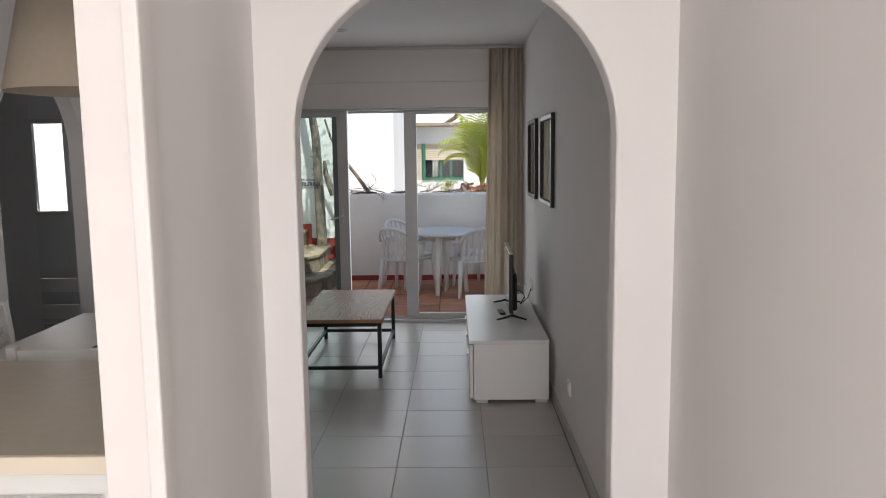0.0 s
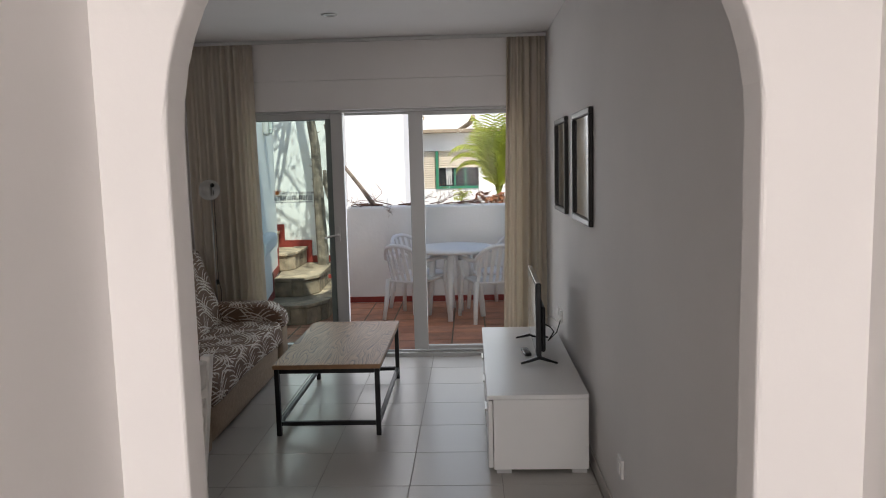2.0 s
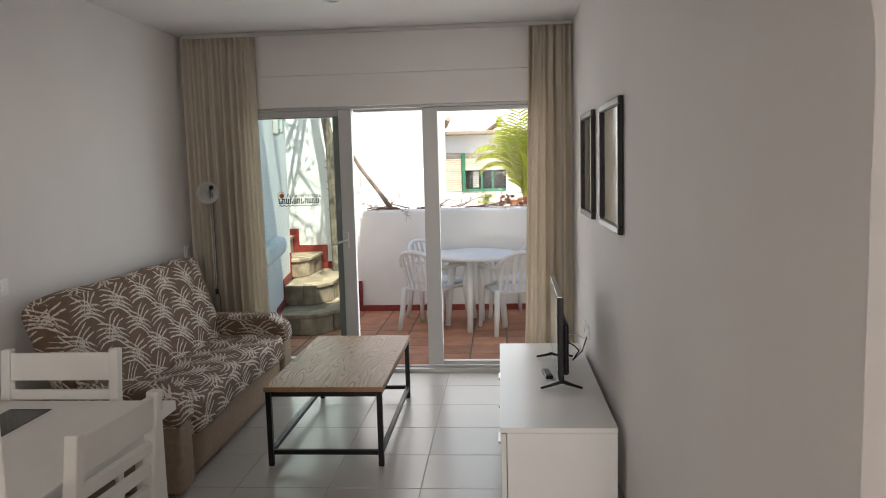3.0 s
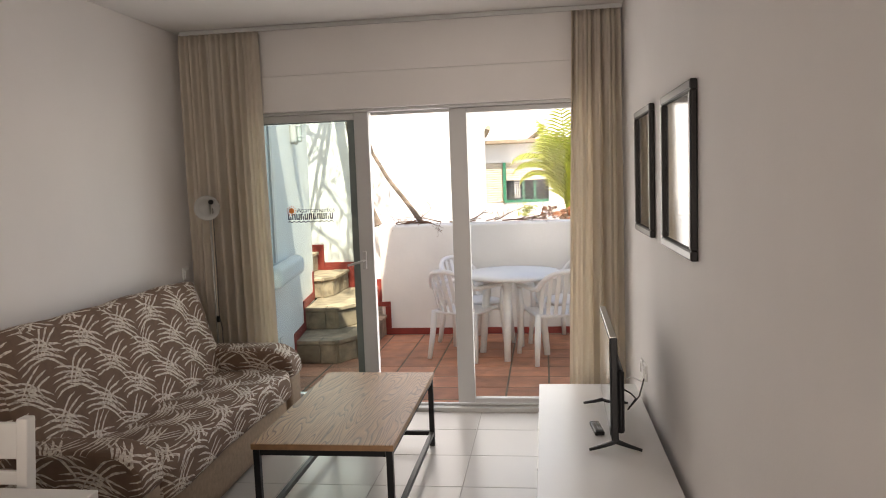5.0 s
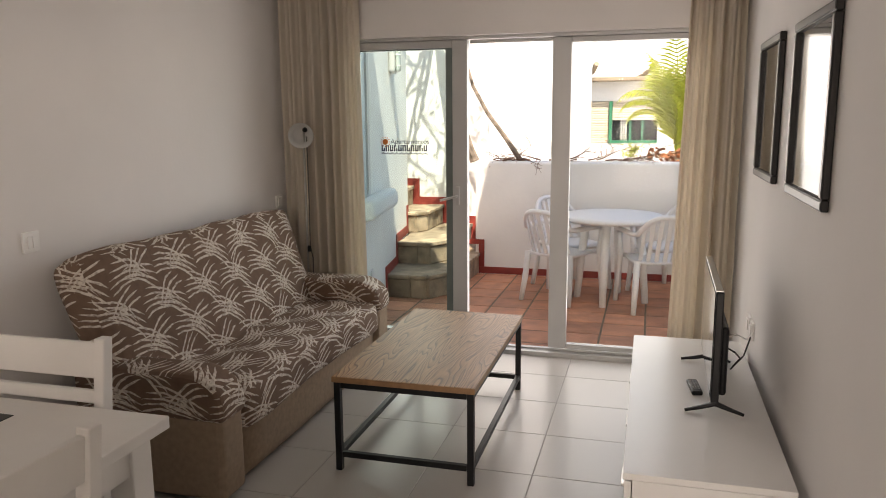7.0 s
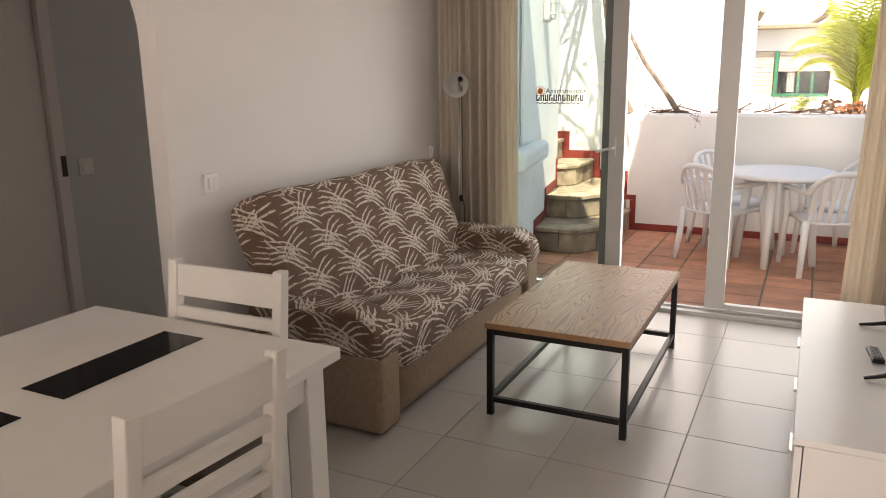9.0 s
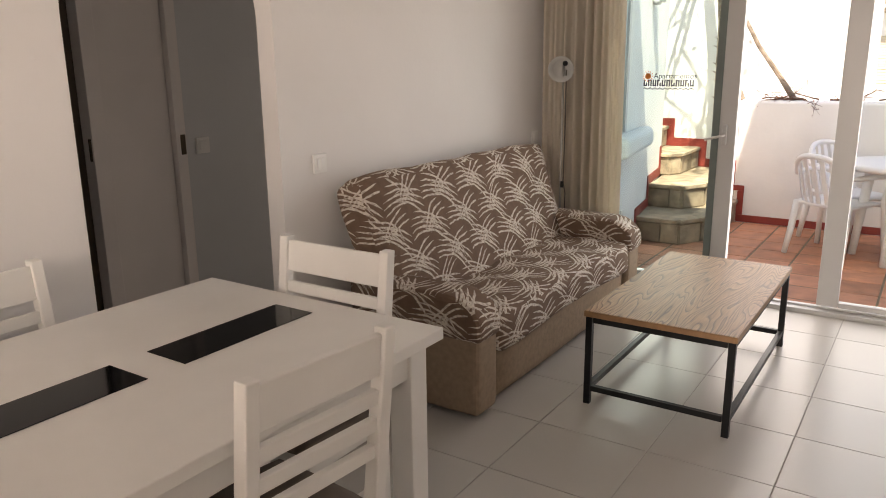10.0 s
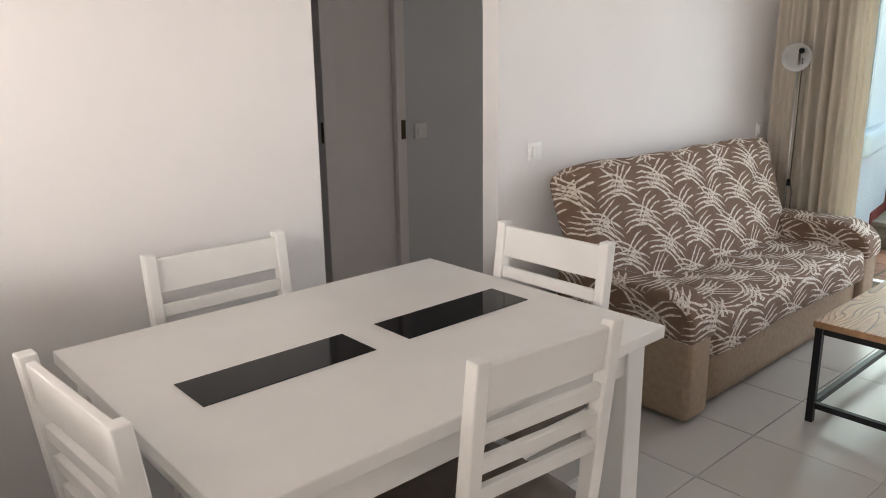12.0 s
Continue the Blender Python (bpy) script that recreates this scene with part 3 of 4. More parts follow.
            x = x0 + (x1 - x0) * u + flare * v * (u if flare > 0 else 1 - u) * 0.5
            row.append(bm.verts.new((x, 7.205 + y * (0.55 if v < 0.03 else 1), z)))
        grid.append(row)
    for j in range(nz):
        for i in range(nx):
            bm.faces.new((grid[j][i], grid[j][i + 1], grid[j + 1][i + 1], grid[j + 1][i]))
    root = thing(name, label, "curtain")
    p = part("cloth", bm, CURTAIN, root, smooth=True)
    sol = p.modifiers.new("thickness", "SOLIDIFY")
    sol.thickness = 0.003
    part("header_tape", box(x0, x1, 7.236, 7.242, top - 0.06, top + 0.004), CURTAIN, root)
    return root


curtain("curtain", -1.625, -1.105, 2.512, 0.02, 7.0, 3, 0.06, 1, "beige cloth curtain drawn aside behind the sofa lamp")
curtain("curtain", 0.875, 1.165, 2.512, 0.02, 5.0, 8, -0.12, -1, "beige cloth curtain drawn aside by the television bench")
rail = thing("curtain_rail", "slim white curtain rail under the ceiling", "curtain rail")
part("rail", box(-1.62, 1.175, 7.195, 7.215, 2.512, 2.539, bevel=0.003), ALU, rail)

# recessed ceiling spot
sp = thing("ceiling_spot", "small round silver recessed ceiling spot", "ceiling light", pose(-0.315, 6.28, ZC))
part("rim", lathe([(0.03, -0.001), (0.034, -0.008), (0.05, -0.006), (0.052, 0.0)], 28), SILVER, sp, smooth=True)
part("lens", lathe([(0.0, -0.003), (0.032, -0.003)], 28), BULKHEAD, sp)


# ---- living room ----
def coffee_table():
    t = thing("coffee_table", "oak-topped coffee table on a black metal frame", "coffee table", pose(-0.279, 6.105, 0))
    w, d = 0.311, 0.597
    part("tabletop", box(-w, w, -d, d, 0.402, 0.428, bevel=0.002), OAK, t, "brown oak top with bold grain")
    for b in ((-w - 0.002, w + 0.002, -d - 0.002, -d + 0.001), (-w - 0.002, w + 0.002, d - 0.001, d + 0.002), (-w - 0.002, -w + 0.001, -d + 0.001, d - 0.001), (w - 0.001, w + 0.002, -d + 0.001, d - 0.001)):
        part("edge_band", box(*b, 0.4025, 0.4265), EDGEOAK, t, "plain brown oak edge")
    s = 0.028
    for sx in (-1, 1):
        for sy in (-1, 1):
            x0, y0 = sx * (w - 0.004), sy * (d - 0.004)
            part("leg", box(min(x0, x0 - sx * s), max(x0, x0 - sx * s), min(y0, y0 - sy * s), max(y0, y0 - sy * s), 0, 0.400, bevel=0.002), BLACKMETAL, t)
    for z0, z1 in ((0.375, 0.400), (0.062, 0.087)):
        for sx in (-1, 1):
            x0 = sx * (w - 0.006)
            part("side_rail", box(min(x0, x0 - sx * 0.024), max(x0, x0 - sx * 0.024), -d + 0.034, d - 0.034, z0, z1, bevel=0.002), BLACKMETAL, t)
        for sy in (-1, 1):
            y0 = sy * (d - 0.006)
            part("end_rail", box(-w + 0.034, w - 0.034, min(y0, y0 - sy * 0.024), max(y0, y0 - sy * 0.024), z0, z1, bevel=0.002), BLACKMETAL, t)
    return t


coffee_table()


def soft_block(x0, x1, y0, y1, z0, z1, bevel, seed, puff=0.012, cuts=14, m=None):
    """A cushion-like block with rounded edges and a slightly lumpy skin."""
    bm = box(x0, x1, y0, y1, z0, z1)
    bmesh.ops.subdivide_edges(bm, edges=bm.edges[:], cuts=cuts, use_grid_fill=True)
    cx, cy, cz = (x0 + x1) / 2, (y0 + y1) / 2, (z0 + z1) / 2
    hx, hy, hz = (x1 - x0) / 2, (y1 - y0) / 2, (z1 - z0) / 2
    for v in bm.verts:
        p = Vector((v.co.x - cx, v.co.y - cy, v.co.z - cz))
        q = Vector((max(-hx + bevel, min(hx - bevel, p.x)), max(-hy + bevel, min(hy - bevel, p.y)), max(-hz + bevel, min(hz - bevel, p.z))))
        d = p - q
        if d.length > 1e-6:
            p = q + d.normalized() * min(bevel, d.length * 1.0 if d.length < bevel else bevel)
        k = noise.noise(Vector((v.co.x * 4 + seed, v.co.y * 3.2, v.co.z * 4))) * puff
        nrm = d.normalized() if d.length > 1e-6 else Vector((0, 0, 0))
        p = p + nrm * k
        v.co = Vector((cx, cy, cz)) + p
        if m:
            v.co = m @ v.co
    return bm


def arm_shape(y0, y1, x_back, x_front, top, z0, inset=0.0):
    """An armrest whose top rolls over at its front."""
    pts = [(x_back, z0), (x_back, top - 0.015), (x_back + 0.05, top)]
    r = 0.17
    for k in range(9):
        a = math.pi / 2 - math.pi / 2 * k / 8
        pts.append((x_front - r + r * math.cos(a), top - r * 0.8 + r * 0.8 * math.sin(a)))
    pts.append((x_front, z0))
    bm = bmesh.new()
    f = [bm.verts.new((x, y0 + inset, z)) for x, z in pts]
    g = [bm.verts.new((x, y1 - inset, z)) for x, z in pts]
    bm.faces.new(f)
    bm.faces.new(g[::-1])
    for i in range(len(pts)):
        j = (i + 1) % len(pts)
        bm.faces.new((f[j], f[i], g[i], g[j]))
    bmesh.ops.recalc_face_normals(bm, faces=bm.faces)
    return bm


def sofa():
    s = thing("sofa", "brown sprig-patterned sofa bed with beige tweed base and arms", "sofa", pose(0, 0, 0))
    part("base", soft_block(-1.60, -0.905, 5.27, 6.845, 0.022, 0.30, 0.02, 2, 0.003, 6), TWEED, s, "beige tweed base", smooth=True)
    for y0, y1 in ((5.10, 5.265), (6.85, 7.03)):
        a = part("armrest", arm_shape(y0, y1, -1.55, -0.875, 0.52, 0.018), TWEED, s, "beige tweed armrest", smooth=False)
        soften(a, 0.025, 40)
        c = part("arm_cover", arm_shape(y0 - 0.012, y1 + 0.012, -1.545, -0.862, 0.54, 0.345), SPRIG, a, "brown sprig-patterned arm cover")
        box_uv(c)
        soften(c, 0.03, 40)
    seat = part("seat_cushion", soft_block(-1.50, -0.868, 5.272, 6.858, 0.235, 0.425, 0.055, 5, 0.02, 22), SPRIG, s, "brown cloth with pale sprigs", smooth=True)
    for v in seat.data.vertices:
        v.co.z += 0.010 * noise.noise(Vector((v.co.x * 7, v.co.y * 5, 0.3))) * (v.co.z > 0.38)
        v.co.z -= 0.03 * max(0.0, (-1.0 - v.co.x)) * (v.co.z > 0.38)
    box_uv(seat)
    lean = Matrix.Translation((-1.36, 0, 0.36)) @ Matrix.Rotation(radians(-17), 4, "Y") @ Matrix.Translation((1.36, 0, -0.36))
    back = part("backrest", soft_block(-1.475, -1.30, 5.115, 6.94, 0.33, 0.995, 0.06, 9, 0.02, 22, lean), SPRIG, s, "brown cloth backrest with pale sprigs", smooth=True)
    box_uv(back)
    for x, y in ((-0.97, 5.17), (-1.5, 5.17), (-0.97, 6.95), (-1.5, 6.95)):
        part("foot", box(x - 0.03, x + 0.03, y - 0.02, y + 0.02, 0, 0.019), BLACKPLASTIC, s)
    return s


sofa()


def tv_bench():
    b = thing("tv_bench", "white lacquered low television bench with three drawers", "tv bench", pose(0, 0, 0))
    part("body", box(0.667, 1.143, 4.952, 6.514, 0.022, 0.385, bevel=0.002), LACQUER, b)
    part("top_panel", box(0.637, 1.145, 4.952, 6.524, 0.386, 0.408, bevel=0.002), LACQUER, b)
    for x in (0.68, 1.06):
        for y in (4.96, 6.42):
            part("foot", box(x, x + 0.075, y, y + 0.05, 0, 0.021), ALU, b)
    for k in range(3):
        y0 = 4.958 + k * 0.52
        d = part("drawer_front", box(0.642, 0.664, y0, y0 + 0.512, 0.03, 0.378, bevel=0.002), LACQUER, b)
        bm = box(0.628, 0.641, y0 + 0.19, y0 + 0.32, 0.262, 0.275, bevel=0.003)
        part("handle", bm, SILVER, d, "brushed metal bar handle")
    return b


tv_bench()


def television():
    t = thing("television", "black flat television on two splayed feet", "television", pose(0.95, 5.84, 0.408, 0, 0, -1.0))
    bm = box(-0.012, 0.016, -0.355, 0.355, 0.055, 0.475, bevel=0.004)
    part("panel", bm, BLACKPLASTIC, t)
    part("back_shell", box(0.0165, 0.045, -0.30, 0.30, 0.065, 0.33, bevel=0.012), BLACKPLASTIC, t)
    part("screen", box(-0.0155, -0.0125, -0.345, 0.345, 0.075, 0.467), SCREEN, t, "switched-off glossy screen")
    part("bezel", box(-0.014, 0.012, -0.356, 0.356, 0.4765, 0.481, bevel=0.001), SILVER, t, "thin silver top edge")
    for sy in (-1, 1):
        y = sy * 0.30
        bm = bmesh.new()
        add_tube(bm, [(0.005, y * 0.96, 0.07), (0.01, y, 0.035), (-0.05, y + sy * 0.01, 0.018), (-0.10, y + sy * 0.02, 0.007)], [0.012, 0.011, 0.008, 0.006], 6)
        add_tube(bm, [(0.01, y, 0.035), (0.06, y + sy * 0.01, 0.02), (0.11, y + sy * 0.02, 0.007)], [0.011, 0.008, 0.006], 6)
        part("foot", bm, BLACKPLASTIC, t)
    part("cable", tube([(0.04, 0.05, 0.17), (0.10, 0.03, 0.14), (0.13, 0.12, 0.09), (0.10, 0.18, 0.02), (0.17, 0.36, 0.03), (0.212, 0.50, 0.09)], 0.004, 6), BLACKPLASTIC, t)
    part("antenna_cable", tube([(0.04, 0.02, 0.20), (0.12, 0.2, 0.17), (0.18, 0.38, 0.10), (0.215, 0.47, 0.11)], 0.003, 6), SWITCH, t, "white aerial cable")
    return t


television()
rc = thing("remote_control", "black remote control with grey buttons on the bench", "remote control", pose(0.893, 5.78, 0.408, 0, 0, 6))
body = part("body", box(-0.021, 0.021, -0.075, 0.075, 0, 0.018, bevel=0.005), BLACKPLASTIC, rc)
for i in range(3):
    for j in range(6):
        part("button", box(-0.014 + i * 0.011, -0.007 + i * 0.011, -0.045 + j * 0.017, -0.035 + j * 0.017, 0.018, 0.0195), GREYBTN, rc)


def wall_picture(y0, y1, z0, z1, label):
    p = thing("picture_frame", label, "picture", pose(XR, 0, 0), "framed pictures on the wall")
    w = 0.034
    for b in ((y0, y1, z1 - w, z1), (y0, y1, z0, z0 + w), (y0, y0 + w, z0 + w + 0.001, z1 - w - 0.001), (y1 - w, y1, z0 + w + 0.001, z1 - w - 0.001)):
        f = part("frame_side", box(-0.024, -0.002, b[0], b[1], b[2], b[3], bevel=0.004), FRAMEBLACK, p)
        c0, c1, d0, d1 = b[0] + 0.006, b[1] - 0.006, b[2] + 0.006, b[3] - 0.006
        part("liner", box(-0.0265, -0.0245, c0, c1, d0, d1), PICSILVER, f, "dull silver face strip")
    part("glazing", box(-0.012, -0.007, y0 + w, y1 - w, z0 + w, z1 - w), PICGLASS, p, "dark glazed picture reflecting the room")
    return p


wall_picture(5.02, 5.64, 1.235, 1.825, "black-framed glazed picture, nearer the archway")
wall_picture(5.96, 6.52, 1.235, 1.835, "black-framed glazed picture beside the curtain")


def plate(name, m, label, rockers=1, category="switch"):
    s = thing(name, label, category, m)
    p = part("plate", box(-0.041, 0.041, -0.012, 0, -0.041, 0.041, bevel=0.003), SWITCH, s)
    for k in range(rockers):
        w = 0.05 / rockers
        part("rocker", box(-0.025 + k * w + 0.001, -0.025 + (k + 1) * w - 0.001, -0.018, -0.0122, -0.025, 0.025, bevel=0.002), SWITCH, p)
    return s


plate("light_switch", pose(XL + 0.0005, 5.085, 1.035, 0, 0, 90), "white double light switch above the sofa end", 2)
plate("light_switch", pose(-2.5995, 5.21, 1.055, 0, 0, 90), "white light switch on the hall wall", 1)
plate("wall_socket", pose(XL + 0.0005, 7.17, 0.97, 0, 0, 90), "white socket beside the curtain", 1, "socket")
plate("wall_socket", pose(XR - 0.0005, 4.316, 0.30, 0, 0, -90), "white wall socket near the bench", 1, "socket")
plate("wall_socket", pose(XR - 0.0005, 6.34, 0.52, 0, 0, -90), "white wall socket behind the television", 1, "socket")
plate("wall_socket", pose(XR - 0.0005, 6.46, 0.52, 0, 0, -90), "white aerial socket behind the television", 1, "socket")


def floor_lamp():
    f = thing("floor_lamp", "slim floor lamp with a round silver reflector shade", "floor lamp", pose(-1.44, 7.09, 0))
    part("base", lathe([(0.0, 0.0), (0.11, 0.0), (0.11, 0.012), (0.02, 0.022), (0.0, 0.022)], 28), SILVER, f, smooth=False)
    part("pole", tube([(0, 0, 0.02), (0, 0, 0.75), (0, 0, 1.43)], 0.007, 10), SILVER, f, smooth=True)
    part("cord", tube([(0.02, 0, 1.40), (0.024, -0.005, 1.0), (0.018, 0, 0.7), (0.035, 0, 0.62), (0.03, 0, 0.4)], 0.0035, 6), CORD, f)
    part("switch", box(0.002, 0.022, -0.01, 0.008, 0.66, 0.70, bevel=0.004), BLACKPLASTIC, f)
    sh = part("shade", lathe([(0.018, 0.075), (0.03, 0.07), (0.055, 0.045), (0.078, 0.0), (0.080, 0.0), (0.060, 0.047), (0.032, 0.074), (0.0, 0.08)], 36), LAMPSHADE, f, "round silver reflector shade", smooth=True)
    sh.matrix_basis = look((0.01, -0.06, 1.405), (0.9, -2.6, 1.30)) @ pose(0, 0, 0.0)
    hold = part("holder_and_dark_reflection", lathe([(0.0, 0.015), (0.018, 0.02), (0.022, 0.045), (0.016, 0.068)], 16), BLACKPLASTIC, sh)
    # set off-centre so its black also gives the shade's dark inner reflection
    hold.matrix_basis = pose(-0.022, 0.034, 0.004) @ Matrix.Scale(0.75, 4)
    return f


floor_lamp()


# ---- dining area ----
def dining_table():
    t = thing("dining_table", "white dining table with two black glass inlays", "dining table", pose(-0.977, 3.655, 0))
    w, d = 0.477, 0.625
    part("tabletop", box(-w, w, -d, d, 0.716, 0.750, bevel=0.003), WHITEWOOD, t)
    for y0, y1 in ((-0.485, -0.035), (0.07, 0.522)):
        part("inlay", box(-0.067, 0.083, y0, y1, 0.7506, 0.7525, bevel=0.0005), BLACKGLASS, t, "black glass inlay strip")
    for b in ((-w + 0.05, w - 0.05, -d + 0.045, -d + 0.067), (-w + 0.05, w - 0.05, d - 0.067, d - 0.045), (-w + 0.045, -w + 0.067, -d + 0.07, d - 0.07), (w - 0.067, w - 0.045, -d + 0.07, d - 0.07)):
        part("apron", box(*b, 0.625, 0.714, bevel=0.002), WHITEWOOD, t)
    for sx in (-1, 1):
        for sy in (-1, 1):
            x0, y0 = sx * (w - 0.035), sy * (d - 0.035)
            part("leg", box(min(x0, x0 - sx * 0.075), max(x0, x0 - sx * 0.075), min(y0, y0 - sy * 0.075), max(y0, y0 - sy * 0.075), 0, 0.714, bevel=0.004), WHITEWOOD, t)
    return t


dining_table()


def dining_chair(m, label, w=0.222):
    """The chair faces +y; its backrest stands at y = 0."""
    c = thing("dining_chair", label, "chair", m, "chairs round the dining table")
    tilt = lambda z: 0.055 * max(0.0, (z - 0.42) / 0.5)
    for sx in (-1, 1):
        bm = bmesh.new()
        pts = [(0.0, 0.0), (0.42, 0.0), (0.92, 0.0)]
        for (z0, _), (z1, _) in zip(pts, pts[1:]):
            y0, y1 = 0.055 - tilt(z0), 0.055 - tilt(z1)
            x0, x1 = (sx * w, sx * (w - 0.034))
            lo = [bm.verts.new((x, y, z0)) for x, y in ((x0, y0), (x1, y0), (x1, y0 + 0.042), (x0, y0 + 0.042))]
            hi = [bm.verts.new((x, y, z1)) for x, y in ((x0, y1), (x1, y1), (x1, y1 + 0.036), (x0, y1 + 0.036))]
            for i in range(4):
                bm.faces.new((lo[i], lo[(i + 1) % 4], hi[(i + 1) % 4], hi[i]))
            if z0 == 0.0:
                bm.faces.new(lo[::-1])
            if z1 == 0.92:
                bm.faces.new(hi)
        bmesh.ops.remove_doubles(bm, verts=bm.verts, dist=0.0008)
        soften(part("back_post", bm, WHITEWOOD, c), 0.004)
        x0 = sx * (w - 0.003)
        part("front_leg", box(min(x0, x0 - sx * 0.036), max(x0, x0 - sx * 0.036), 0.37, 0.406, 0, 0.425, bevel=0.003), WHITEWOOD, c)
        part("side_rail", box(min(x0 - sx * 0.006, x0 - sx * 0.028), max(x0 - sx * 0.006, x0 - sx * 0.028), 0.099, 0.369, 0.36, 0.424, bevel=0.002), WHITEWOOD, c)
        part("stretcher", box(min(x0 - sx * 0.008, x0 - sx * 0.026), max(x0 - sx * 0.008, x0 - sx * 0.026), 0.099, 0.369, 0.16, 0.19, bevel=0.002), WHITEWOOD, c)
    for nm, z0, z1 in (("top_rail", 0.805, 0.905), ("slat", 0.735, 0.772), ("slat", 0.668, 0.704), ("slat", 0.600, 0.636)):
        bm = bmesh.new()
        y = 0.055 - tilt((z0 + z1) / 2) + 0.010
        lean = Matrix.Translation((0, y, (z0 + z1) / 2)) @ Matrix.Rotation(math.atan(0.11), 4, "X")
        h = (z1 - z0) / 2
        add_box(bm, -w + 0.033, w - 0.033, 0, 0.018, -h, h, lean, 0.003)
        part(nm, bm, WHITEWOOD, c)
    part("back_rail", box(-w + 0.036, w - 0.036, 0.064, 0.084, 0.36, 0.424, bevel=0.002), WHITEWOOD, c)
    part("front_rail", box(-w + 0.042, w - 0.042, 0.378, 0.398, 0.36, 0.424, bevel=0.002), WHITEWOOD, c)
    part("seat", soft_block(-w + 0.002, w - 0.002, 0.10, 0.425, 0.4265, 0.465, 0.014, 4, 0.002, 6), SEATPAD, c, "taupe cloth seat pad", smooth=True)
    return c


dining_chair(pose(-0.955, 4.375, 0, 0, 0, 180), "white slatted dining chair pushed in beside the sofa end")
dining_chair(pose(-1.58, 3.535, 0, 0, 0, -90), "white slatted dining chair against the wall")
dining_chair(pose(-0.805, 2.88, 0, 0, 0, 4), "white slatted dining chair at the table end by the hatch")
dining_chair(pose(-0.357, 3.658, 0, 0, 0, 85), "white slatted dining chair drawn close to the table side", 0.198)

pl = thing("pendant_lamp", "beige cloth pendant lampshade above the dining table", "pendant lamp", pose(-1.05, 3.60, 1.86))
part("shade", lathe([(0.30, 0.0), (0.302, 0.004), (0.22, 0.38), (0.217, 0.38), (0.296, 0.0), (0.30, 0.0)], 40), SHADECLOTH, pl, smooth=True)
part("cord", tube([(0, 0, 0.30), (0, 0, 0.682)], 0.004, 8), CORD, pl)
part("shade_bar", tube([(-0.2, 0, 0.332), (0.2, 0, 0.332)], 0.003, 6), SILVER, pl)

# ---- kitchen hatch ----
kc = thing("kitchen_counter", "white kitchen base unit under the hatch", "kitchen unit", pose(0, 0, 0))
part("body", box(XL + 0.01, -0.12, 1.84, 2.445, 0.0, 0.907, bevel=0.002), LACQUER, kc)
for k in range(3):
    d = part("door", box(XL + 0.02 + k * 0.49, XL + 0.50 + k * 0.49, 1.818, 1.838, 0.09, 0.86, bevel=0.002), LACQUER, kc)
    part("handle", box(XL + 0.2 + k * 0.49, XL + 0.32 + k * 0.49, 1.80, 1.817, 0.80, 0.812, bevel=0.003), SILVER, d)
wt = thing("worktop", "tan kitchen worktop with a cream front edge", "worktop", pose(0, 0, 0))
part("slab", box(XL + 0.005, -0.12, 1.822, ARCH_Y1 + 0.03, 0.919, 0.956, bevel=0.003), WORKTOP, wt)
part("front_edge", box(XL + 0.005, -0.12, 1.806, 1.8215, 0.917, 0.957, bevel=0.003), CREAM, wt)
hb = thing("slatted_bench", "small white slatted bench under the hall window", "bench", pose(-3.0, 6.6, 0))
for z in (0.22, 0.45):
    part("slat", box(-0.42, 0.42, -0.012, 0.012, z, z + 0.12, bevel=0.003), WHITEWOOD, hb)
for x in (-0.40, 0.40):
    part("leg", box(x - 0.02, x + 0.02, 0.013, 0.05, 0, 0.56, bevel=0.003), WHITEWOOD, hb)

# ---- patio ----
PZ = -0.03
WY = 9.95
patio = structure("pavement", box(-1.6, 2.6, 7.44, 10.7, -0.2, PZ - 0.004), PATIOGROUT, "terracotta tiled patio floor", "patio floor")
gr = bmesh.new()
add_box(gr, -400, 400, -400, 1500, -0.6, -0.35)
structure("ground", gr, GROUND, "pale ground", "ground")
pw = structure("wall_patio", box(-0.98, 2.6, WY, WY + 0.26, -0.2, 1.085, bevel=0.025, seg=3), RENDERED, "low whitewashed patio wall with a rounded top", "wall")
structure("wall_patio_east", box(2.6, 2.8, 7.5, 10.2, -0.2, 1.1), RENDERED, "low whitewashed patio wall", "wall")
SIDE = pose(-1.30, 7.5, 0, 0, 0, 8.65)
side_wall = structure("wall_patio_west", box(-0.2, 0.0, 0.0, 2.43, -0.2, 3.4, bevel=0.02), RENDERED, "whitewashed side wall of the patio", "wall")
side_wall.matrix_basis = SIDE
structure("wall_stair_back", box(-3.6, -0.985, 10.62, 10.85, -0.2, 3.3), RENDERED, "whitewashed wall behind the stone steps", "wall")
structure("wall_stair_west", box(-3.8, -3.6, 9.0, 10.85, -0.2, 3.3), RENDERED, "whitewashed wall beside the stone steps", "wall")
structure("red_skirting", box(-0.94, 2.59, WY - 0.012, WY - 0.001, PZ, 0.035), REDPAINT, "red painted skirting band on the patio wall", "skirting")
bm = bmesh.new()
add_box(bm, -0.94, -0.885, WY - 0.0125, WY - 0.0015, 0.037, 0.26)
add_box(bm, -1.10, -0.885, WY - 0.0125, WY - 0.0015, 0.262, 0.31)
structure("red_skirting", bm, REDPAINT, "red painted skirting stepping up by the stair", "skirting")
bm = bmesh.new()
EDGES = [(-0.985, 0.17), (-1.18, 0.37), (-1.50, 0.57), (-1.84, 0.77), (-2.20, 0.97), (-3.2, 1.17)]
for k in range(5):
    (xa, za), (xb, zb) = EDGES[k], EDGES[k + 1]
    add_box(bm, xb + 0.081, xa, 10.603 - 0.0005 * k, 10.617, za, za + 0.085)
